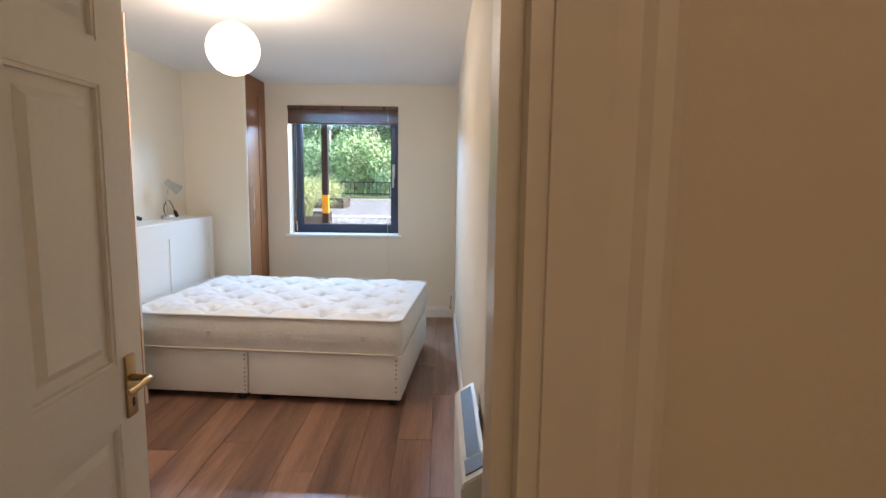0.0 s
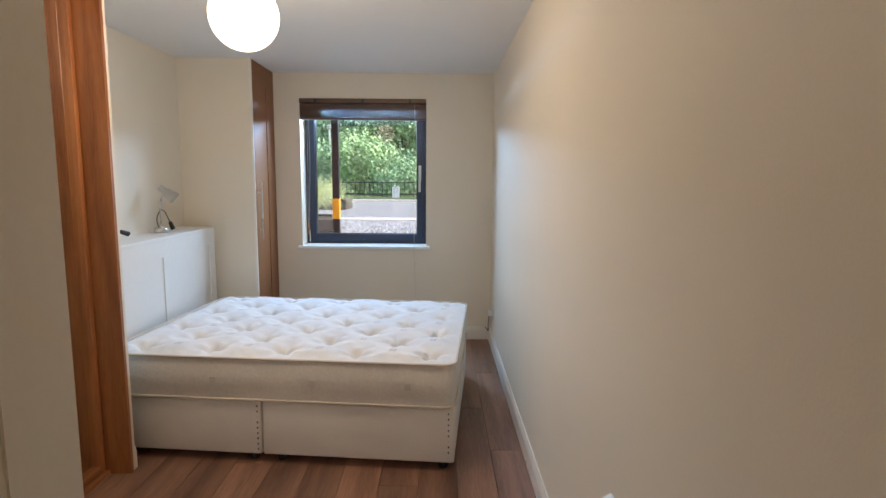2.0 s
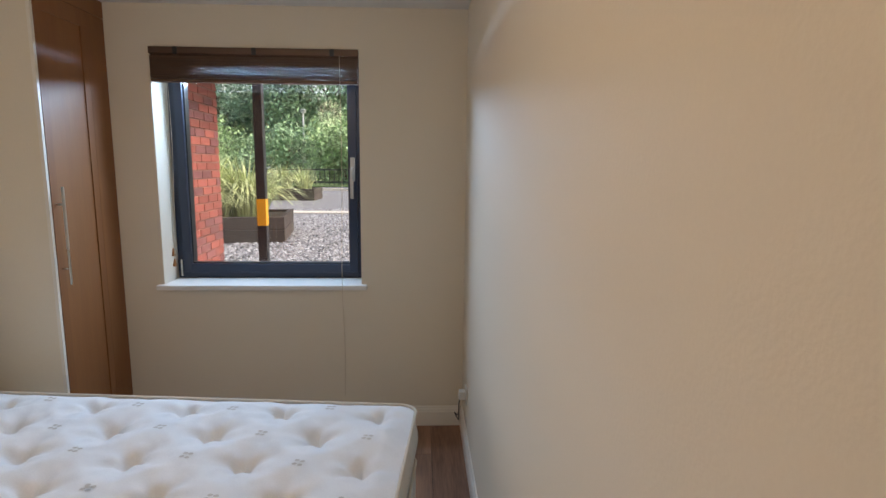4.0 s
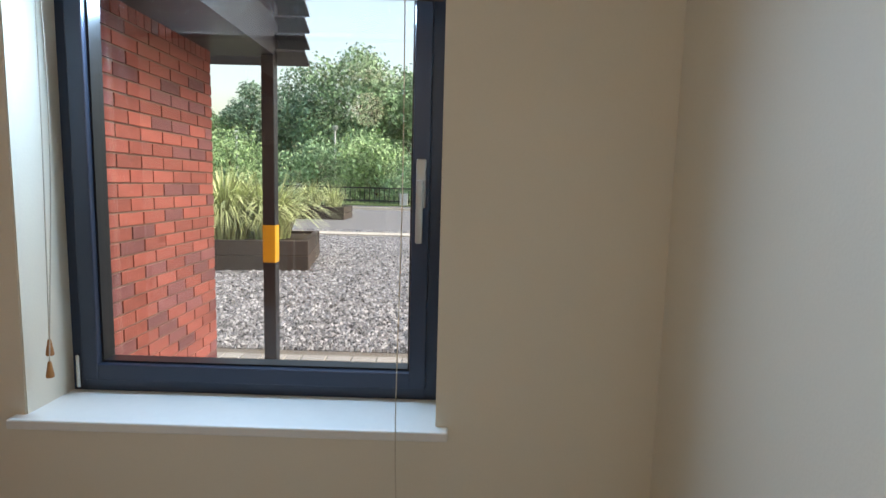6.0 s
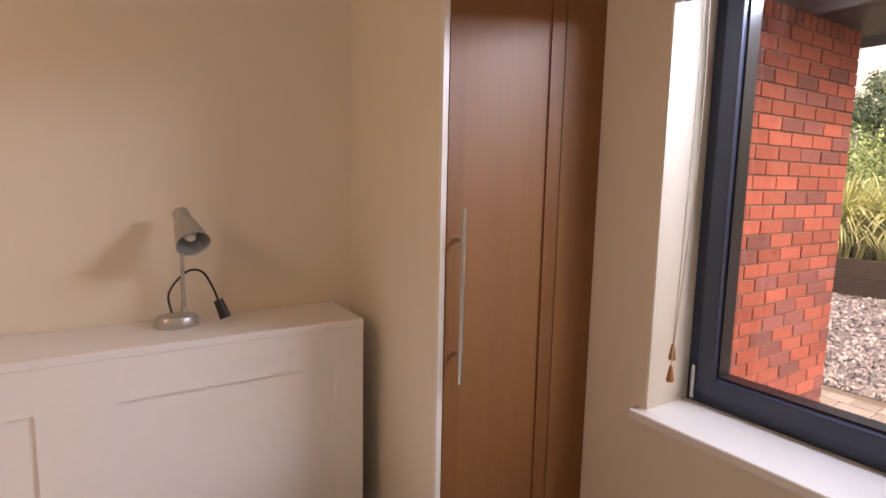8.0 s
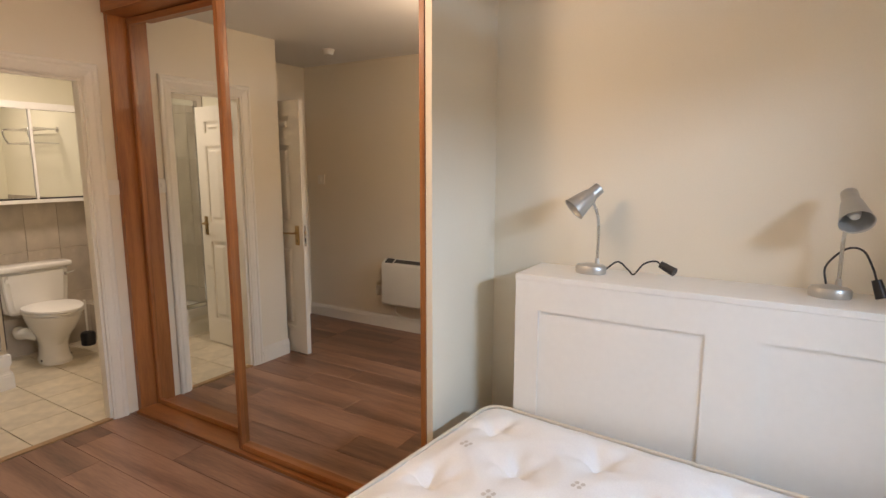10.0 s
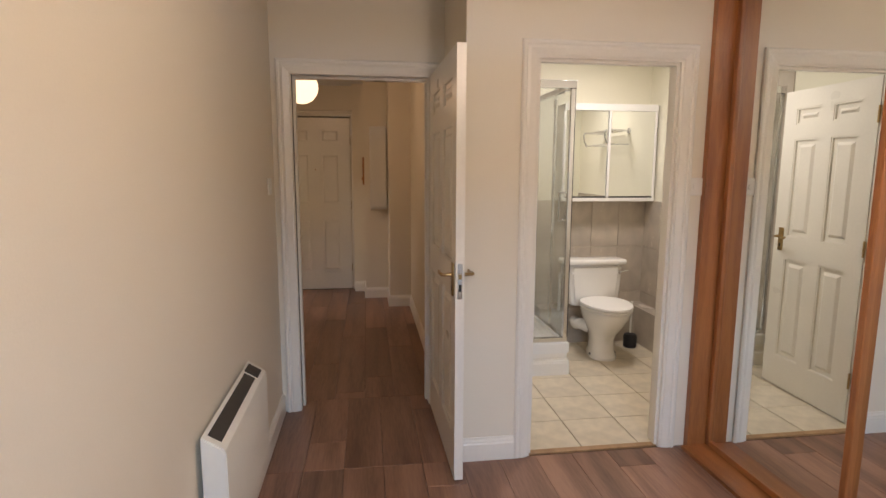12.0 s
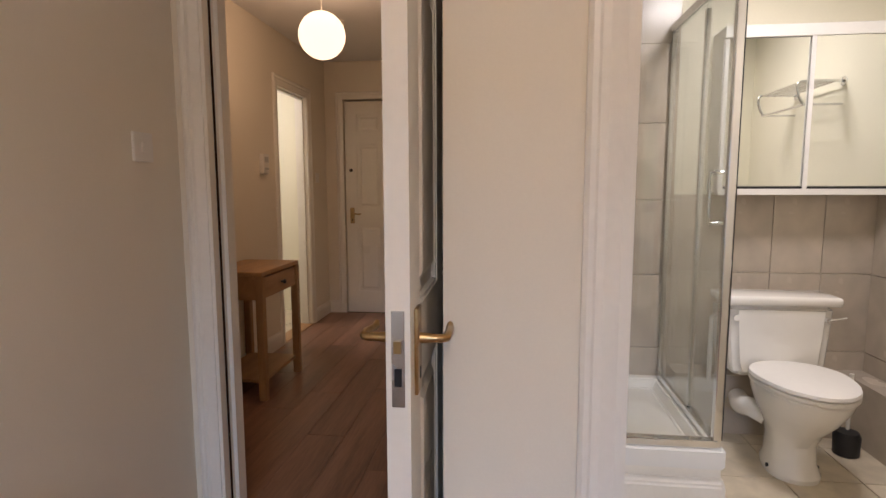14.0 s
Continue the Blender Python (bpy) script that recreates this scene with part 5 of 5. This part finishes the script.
# steel post with yellow band, and louvred balcony above it
PPX, PPY = -1.87, 8.16
post = thing("steel_post", "dark steel post with a yellow warning band", "post", pose(PPX, PPY, GZ - 0.015))
part("shaft", boxed(-0.045, 0.045, -0.045, 0.045, 0, 2.36, 0.006), POST, post)
part("band", boxed(-0.047, 0.047, -0.047, 0.047, 0.88, 1.155, 0.006), YELLOW, post, "yellow reflective band")
part("base_plate", boxed(-0.075, 0.075, -0.075, 0.075, 0, 0.012, 0.003), POST, post)
can = thing("louvred_canopy", "dark steel louvred canopy on posts over the path", "canopy", pose(PPX, PPY, 2.35))
for k in range(10):
    bm = boxed(-1.6, 0.26, -0.06, 0.1, 0, 0.018)
    bmesh.ops.transform(bm, matrix=Matrix.Translation((0, 0.02, 0.03 + k * 0.115)) @ Matrix.Rotation(radians(-25), 4, 'X'), verts=bm.verts)
    part("slat", bm, POST, can)
part("edge_beam", boxed(-1.6, 0.05, -0.04, 0.04, 0.03, 1.2), POST, can)
part("soffit", boxed(-1.6, 0.05, -1.75, -0.04, 0.03, 0.08), POST, can, "dark soffit panel")
part("side_beam", boxed(-0.02, 0.05, -1.75, -0.04, 0.08, 0.3), POST, can)


# planters with striped grasses
def planter(name_label, x, y, w, d, h, blades, length, seed, turn=0.0):
    p = thing("planter", name_label, "planter", pose(x, y, GZ - 0.012, 0, 0, turn), "timber planters")
    courses = max(1, round(h / 0.2))
    for k in range(courses):
        z0, z1 = k * h / courses, (k + 1) * h / courses - 0.006
        o = 0.012 * (k % 2)
        for q in ((-w / 2, w / 2, -d / 2 + o, -d / 2 + 0.1 + o), (-w / 2, w / 2, d / 2 - 0.1 - o, d / 2 - o), (-w / 2 + o, -w / 2 + 0.1 + o, -d / 2 + 0.11, d / 2 - 0.11), (w / 2 - 0.1 - o, w / 2 - o, -d / 2 + 0.11, d / 2 - 0.11)):
            part("sleeper", boxed(*q, z0, z1, 0.008), SLEEPER, p)
    part("soil", boxed(-w / 2 + 0.1, w / 2 - 0.1, -d / 2 + 0.1, d / 2 - 0.1, 0, h - 0.06), SOIL, p)
    rnd = random.Random(seed)
    plant = thing("striped_grass_plant", "clump of arching green and cream striped leaves in a planter", "plant", pose(x, y, GZ + h - 0.075, 0, 0, turn))
    for c in range(3):
        bm = bmesh.new()
        cx, cy = rnd.uniform(-w * 0.25, w * 0.25), rnd.uniform(-d * 0.25, d * 0.25)
        for i in range(blades // 3):
            a = rnd.uniform(0, 2 * math.pi)
            r0 = rnd.uniform(0, w * 0.16)
            L, lean, wid = length * rnd.uniform(0.55, 1.1), rnd.uniform(0.3, 1.15), rnd.uniform(0.008, 0.017)
            dx, dy = math.cos(a), math.sin(a)
            prev = None
            for s in range(7):
                t = s / 6
                out = r0 + L * lean * (t ** 1.6) * 0.75
                z = L * (t - lean * 0.75 * t ** 2.6)
                ww = wid * (1 - t ** 2.2) + 0.001
                c0 = Vector((cx + dx * out, cy + dy * out, z))
                e = Vector((-dy, dx, 0)) * ww
                cur = (bm.verts.new(c0 - e), bm.verts.new(c0 + e))
                if prev:
                    bm.faces.new((prev[0], prev[1], cur[1], cur[0]))
                prev = cur
        part("leaf_clump", bm, BLADE, plant)
    return p


planter("dark timber sleeper planter full of striped grass", -4.25, 13.9, 2.5, 2.0, 0.5, 2300, 1.65, 3, 8)
planter("small dark timber planter with striped grass", -5.78, 26.45, 2.2, 1.9, 0.5, 520, 1.5, 4)
planter("small dark timber planter with striped grass", 0.47, 24.57, 1.7, 1.5, 0.5, 520, 1.1, 5)


# trees
def tree(name, x, y, h, spread, leaves, mat, seed, label, trunk_h=0.3, leaf=0.16):
    rnd = random.Random(seed)
    t = thing(name, label, "tree" if h > 3 else "shrub", pose(x, y, GZ - 0.03))
    bm = bmesh.new()
    tube(bm, bend([(0, 0, 0), (0.05 * h * rnd.uniform(-1, 1) * 0.3, 0.02 * h, h * trunk_h), (0.02 * h, 0, h * 0.75)]), [0.028 * h * (1 - 0.85 * k / 16) for k in range(17)], 9)
    tips = []
    for k in range(11):
        a, z = rnd.uniform(0, 6.28), h * rnd.uniform(trunk_h * 0.7, 0.75)
        r = spread * rnd.uniform(0.45, 0.85)
        e = Vector((math.cos(a) * r, math.sin(a) * r, min(h * 0.95, z + h * rnd.uniform(0.08, 0.25))))
        tube(bm, bend([(0, 0, z * 0.9), tuple(Vector((0, 0, z)).lerp(e, 0.5) + Vector((0, 0, 0.03 * h))), tuple(e)], 4), [0.009 * h * (1 - 0.09 * q) for q in range(9)], 6)
        tips.append(e)
    part("trunk", bm, BARK, t, "", True)
    clumps = [(e, spread * rnd.uniform(0.28, 0.45)) for e in tips]
    for k in range(26):
        a, u = rnd.uniform(0, 6.28), rnd.uniform(0, 1)
        z = h * (trunk_h + (1 - trunk_h) * u)
        prof = math.sin(math.pi * min(1, 0.18 + 0.78 * u)) ** 0.7
        r = spread * prof * math.sqrt(rnd.uniform(0.1, 1.0))
        clumps.append((Vector((math.cos(a) * r, math.sin(a) * r, z)), spread * rnd.uniform(0.18, 0.36)))
    tot = sum(r * r for _, r in clumps)
    verts, faces = [], []
    for c, r in clumps:
        for i in range(int(leaves * r * r / tot)):
            d = Vector((rnd.gauss(0, 1), rnd.gauss(0, 1), rnd.gauss(0, 0.8))).normalized()
            p = c + d * r * rnd.uniform(0.55, 1.08)
            n = (d + Vector((rnd.gauss(0, 0.6), rnd.gauss(0, 0.6), rnd.gauss(0, 0.6)))).normalized()
            s1 = n.orthogonal().normalized()
            s1 = (Matrix.Rotation(rnd.uniform(0, 6.28), 3, n) @ s1) * leaf * rnd.uniform(0.6, 1.2)
            s2 = n.cross(s1) * 0.55
            b = len(verts)
            verts += [p - s1, p + s2, p + s1, p - s2]
            faces.append((b, b + 1, b + 2, b + 3))
    me = bpy.data.meshes.new("crown")
    me.from_pydata([tuple(v) for v in verts], [], faces)
    me.materials.append(mat)
    cr = new("crown", me)
    cr.parent = t
    return t


tree("tree", -10.46, 63.58, 14.17, 6.09, 11000, LEAF, 11, "tall full-leaved green tree beyond the road", 0.3, 0.22)
tree("tree", -16.44, 66.61, 13.38, 5.67, 10000, LEAF_D, 12, "tall dark green tree beyond the road", 0.3, 0.22)
tree("tree", -4.6, 64.63, 13.99, 4.41, 9000, LEAF, 15, "tall green tree with a rounded top beyond the road", 0.3, 0.22)
tree("tree", -23.54, 67.8, 12.14, 3.78, 7000, LEAF_D, 13, "narrow dark green tree beyond the road", 0.25, 0.2)
tree("tree", -30.78, 66.98, 9.64, 5.46, 7000, LEAF_L, 14, "light green tree beyond the road", 0.25, 0.22)
tree("tree", 1.25, 65.68, 10.43, 5.04, 8000, LEAF, 25, "green tree beyond the road", 0.25, 0.22)
tree("tree", 8.29, 66.53, 10.91, 5.46, 8000, LEAF, 16, "green tree beyond the road", 0.25, 0.22)
tree("tree", 16.24, 63.17, 10.63, 5.88, 7000, LEAF_D, 17, "dark green tree beyond the road", 0.25, 0.22)
tree("tree", -41.29, 70.77, 11.46, 6.72, 7000, LEAF_L, 20, "light green tree beyond the road", 0.25, 0.22)
tree("bush", -6.2, 46.65, 4.7, 3.36, 7000, LEAF_L, 18, "light green bushy shrub beside the road", 0.12, 0.15)
tree("bush", 0.42, 48.58, 5.58, 3.36, 6500, LEAF_L, 19, "light green bushy shrub beside the road", 0.12, 0.15)
tree("bush", 6.17, 46.61, 5.11, 3.57, 6000, LEAF, 21, "green bush beside the road", 0.12, 0.15)
tree("bush", -11.59, 49.58, 4.09, 3.78, 5000, LEAF, 22, "low green hedge bush beside the road", 0.1, 0.15)
tree("bush", -2.78, 45.26, 2.81, 3.99, 5000, LEAF, 23, "low green hedge bush beside the road", 0.1, 0.14)
tree("bush", -19.28, 50.86, 4.67, 4.62, 5500, LEAF_L, 24, "light green hedge bush beside the road", 0.1, 0.15)
tree("bush", -27.17, 52.18, 5.3, 5.04, 5500, LEAF_L, 26, "light green hedge bush beside the road", 0.1, 0.15)
rnd = random.Random(77)
verts, faces = [], []
for i in range(34000):
    p = Vector((rnd.uniform(-95, 70), rnd.uniform(78, 92), 0))
    top = 9.6 + 1.9 * noise.noise(Vector((p.x * 0.06, 0.3, 0))) + 1.0 * noise.noise(Vector((p.x * 0.2, 4.3, 0)))
    p.z = GZ + max(0.1, top * (1 - rnd.random() ** 1.6))
    n = Vector((rnd.gauss(0, 1), rnd.gauss(-0.6, 1), rnd.gauss(0.3, 1))).normalized()
    s1 = n.orthogonal().normalized() * rnd.uniform(0.3, 0.6)
    s2 = n.cross(s1) * 0.6
    b = len(verts)
    verts += [tuple(p - s1), tuple(p + s2), tuple(p + s1), tuple(p - s2)]
    faces.append((b, b + 1, b + 2, b + 3))
me = bpy.data.meshes.new("far_woods")
me.from_pydata(verts, [], faces)
me.materials.append(LEAF_D)
tagged(new("far_woods", me), "dense dark green far woodland foliage", "woods", kind="stuff")


def street_lamp(x, y, h):
    s = thing("street_lamp", "pale galvanised street lamp column beside the road", "street lamp", pose(x, y, GZ - 0.02), "street lamps")
    part("column", rod(bmesh.new(), (0, 0, 0), (0, 0, h), 0.11, 0.08, 14), GALV, s, "", True)
    part("head", lathe(bmesh.new(), [(0.1, h), (0.24, h + 0.07), (0.28, h + 0.24), (0.32, h + 0.3), (0.1, h + 0.38)], seg=20), GALV, s, "round lantern head", True)


street_lamp(-10.63, 52.25, 5.91)
street_lamp(-19.8, 53.79, 5.42)
street_lamp(-2.48, 51.3, 6.21)

fence = thing("metal_fence", "dark low metal railing along the far verge", "fence", pose(-42, 40.2, GZ + 0.05))
bmf = bmesh.new()
for k in range(230):
    box(bmf, k * 0.32, k * 0.32 + 0.04, -0.02, 0.02, 0, 1.15)
tagged(part("bars", bmf, POST, fence), kind="stuff")
part("rail", boxed(0, 73.6, -0.03, 0.03, 1.03, 1.1), POST, fence)
part("rail", boxed(0, 73.6, -0.03, 0.03, 0.2, 0.28), POST, fence)
ub = thing("utility_box", "pale grey utility cabinet beside the railing", "utility box", pose(-3.53, 39.6, GZ + 0.055))
part("case", boxed(-0.25, 0.25, -0.18, 0.18, 0, 0.7, 0.02), GALV, ub)
part("cap", boxed(-0.28, 0.28, -0.21, 0.21, 0.7, 0.76, 0.01), GALV, ub)

# ---- loose gravel ----
rnd = random.Random(9)
verts, faces = [], []
OCT = [(1, 0, 0), (0, 1, 0), (-1, 0, 0), (0, -1, 0), (0.35, 0.3, 0.9), (-0.4, -0.25, 0.85)]
TRI = [(0, 1, 4), (1, 2, 5), (1, 5, 4), (2, 3, 5), (3, 0, 4), (3, 4, 5)]
for i in range(38000):
    v = rnd.random() ** 1.7
    y = 8.87 + v * 12.5
    x = rnd.uniform(-2.4 - 0.62 * (y - 5), 0.9 + 0.2 * (y - 5))
    s = rnd.uniform(0.016, 0.038)
    a, f = rnd.uniform(0, 6.28), rnd.uniform(0.55, 1.0)
    ca, sa = math.cos(a), math.sin(a)
    b = len(verts)
    for p in OCT:
        px, py = p[0] * s * rnd.uniform(0.8, 1.2), p[1] * s * f * rnd.uniform(0.8, 1.2)
        verts.append((x + px * ca - py * sa, y + px * sa + py * ca, GZ - 0.016 + p[2] * s * rnd.uniform(0.6, 1.1)))
    faces += [tuple(b + k for k in t) for t in TRI]
me = bpy.data.meshes.new("loose_gravel")
me.from_pydata(verts, [], faces)
me.materials.append(STONE)
tagged(new("loose_gravel", me), "loose grey and white gravel stones", "gravel", kind="stuff")


# ---- pieces: planks, tiles, bricks, pavers ----
def piece(name, me, parent, x, y, z, turn=0.0):
    ob = new(name, me)
    ob.parent = parent
    ob.location = (x, y, z)
    ob.rotation_euler = (0, 0, turn)
    return ob


def block_mesh(name, lx, ly, lz, bev, mat):
    """A block with chamfered upper edges, its top at z=0."""
    bm = bmesh.new()
    a, b = lx / 2, ly / 2
    loops = [[bm.verts.new((sx * (a - i), sy * (b - i), z)) for sx, sy in ((-1, -1), (1, -1), (1, 1), (-1, 1))] for i, z in ((0, -lz), (0, -bev), (bev, 0))]
    for p, q in zip(loops, loops[1:]):
        for k in range(4):
            bm.faces.new((p[k], p[(k + 1) % 4], q[(k + 1) % 4], q[k]))
    bm.faces.new(loops[-1])
    return mesh_of(name, bm, mat)


rnd = random.Random(21)
PW, PLEN = 0.19, 1.2
cache = {}


def lay_planks(x0, x1, y0, y1):
    col = 0
    x = x1
    while x > x0 + 0.01:
        w = min(PW, x - x0)
        y = y0 - ((col * 0.43 + 0.11 * (col % 3)) % 1.0) * PLEN
        while y < y1 - 0.005:
            a, b = max(y, y0), min(y + PLEN, y1)
            if b - a > 0.02:
                key = (round(w, 3), round(b - a, 3))
                if key not in cache:
                    cache[key] = block_mesh("plank", key[0] - 0.0016, key[1] - 0.0016, 0.011, 0.0012, PLANK)
                piece("plank", cache[key], floor, x - w / 2, (a + b) / 2, 0.0)
            y += PLEN
        x -= w
        col += 1


lay_planks(XM - 0.13, 0.0, YB, YW)
lay_planks(-0.96, 0.0, 0.28, YB)
lay_planks(-0.96, XH, -2.97, 0.28)

TS = 0.315
tile_me = block_mesh("tile", TS - 0.006, TS - 0.006, 0.008, 0.0015, FLOOR_TILE)
nx, ny = 6, 6
for i in range(nx):
    for j in range(ny):
        x, y = XB + TS / 2 + i * TS, 1.06 - TS / 2 - j * TS
        if x < -1.08 and y > YBB:
            piece("tile", tile_me, floor_bath, x, y, 0.0)


def tile_wall(parent, axis, c, out, u0, u1, z0, z1, tw=0.25, th=0.4):
    me = None
    nu = max(1, round((u1 - u0) / tw))
    nz = max(1, round((z1 - z0) / th))
    w, h = (u1 - u0) / nu, (z1 - z0) / nz
    me = block_mesh("wall_tile", w - 0.003, h - 0.003, 0.008, 0.001, WALL_TILE)
    for i in range(nu):
        for j in range(nz):
            u, z = u0 + (i + 0.5) * w, z0 + (j + 0.5) * h
            ob = new("wall_tile", me)
            ob.parent = parent
            if axis == 'y':
                ob.location, ob.rotation_euler = (u, c + out * 0.009, z), (radians(-90 * out), 0, 0)
            else:
                ob.location, ob.rotation_euler = (c + out * 0.009, u, z), (radians(90), 0, radians(90 * out))


wbs, wbw, wbe = bpy.data.objects["wall_bath_south"], bpy.data.objects["wall_bath_west"], bpy.data.objects["wall_bath_east"]
tile_wall(wbs, 'y', YBB, 1, XB, SX0 - 0.005, 0.0, 1.18)
tile_wall(wbs, 'y', YBB, 1, SX0 - 0.005, -1.075, 0.0, 2.3)
tile_wall(wbe, 'x', -1.072, -1, YBB + 0.01, 0.12, 0.0, 2.3)
tile_wall(wbw, 'x', XB, 1, YBB + 0.01, 1.0, 0.0, 1.18)
tile_wall(bpy.data.objects["wall_wet_east"], 'x', 1.9, -1, -2.98, -1.41, 0.0, 1.2)

# bricks of the pier, stretcher bond, with a soldier course
COURSE, BL = 0.075, 0.225
bm_full = [block_mesh("brick", BL - 0.011, 0.065, 0.016, 0.002, m) for m in (BRICK, BRICK_DARK)]
bm_half = [block_mesh("brick", BL / 2 - 0.011, 0.065, 0.016, 0.002, m) for m in (BRICK, BRICK_DARK)]
bm_sold = [block_mesh("brick", 0.065, 0.215, 0.016, 0.002, m) for m in (BRICK, BRICK_DARK)]
rnd = random.Random(33)


def set_brick(me, x, y, z, face):
    ob = new("brick", me)
    ob.parent = pier
    j = rnd.uniform(-0.0015, 0.0015)
    if face == 'x':
        ob.location, ob.rotation_euler = (x + j, y, z), (radians(90), 0, radians(90))
    else:
        ob.location, ob.rotation_euler = (x, y + j, z), (radians(-90), 0, 0)


n_len = int((PY1 - PY0) / BL)
for c in range(30):
    z = GZ + 0.04 + c * COURSE
    y = PY1
    off = (c % 2) * BL / 2
    if off:
        set_brick(bm_half[rnd.random() < 0.3], PX, PY1 - BL / 4, z, 'x')
    y = PY1 - off
    while y - BL > PY0:
        set_brick(bm_full[rnd.random() < 0.25], PX, y - BL / 2, z, 'x')
        y -= BL
ztop = GZ + 0.04 + 30 * COURSE + 0.072
for k in range(int((PY1 - PY0) / COURSE)):
    set_brick(bm_sold[rnd.random() < 0.2], PX, PY1 - 0.0375 - k * COURSE, ztop, 'x')
for c in range(34, 48):
    z = GZ + 0.04 + (c - 1) * COURSE
    off = (c % 2) * BL / 2
    y = PY1 - off
    while y - BL > PY0:
        set_brick(bm_full[rnd.random() < 0.25], PX, y - BL / 2, z, 'x')
        y -= BL

pav = [block_mesh("paver", w - 0.008, 0.142, 0.03, 0.006, PAVER) for w in (0.21, 0.16, 0.13)]
rnd = random.Random(8)
for r in range(18):
    y = 6.06 + r * 0.15
    x = -4.4 + rnd.uniform(0, 0.15)
    while x < -0.1:
        k = rnd.choice((0, 0, 1, 1, 2))
        w = (0.21, 0.16, 0.13)[k]
        if not (x + w > PX - 0.62 and x < PX + 0.01 and y < PY1 + 0.05) and x > PX - 1.6 and y > 6.3:
            piece("paver", pav[k], pavement, x + w / 2, y, GZ + rnd.uniform(-0.002, 0.002))
        x += w
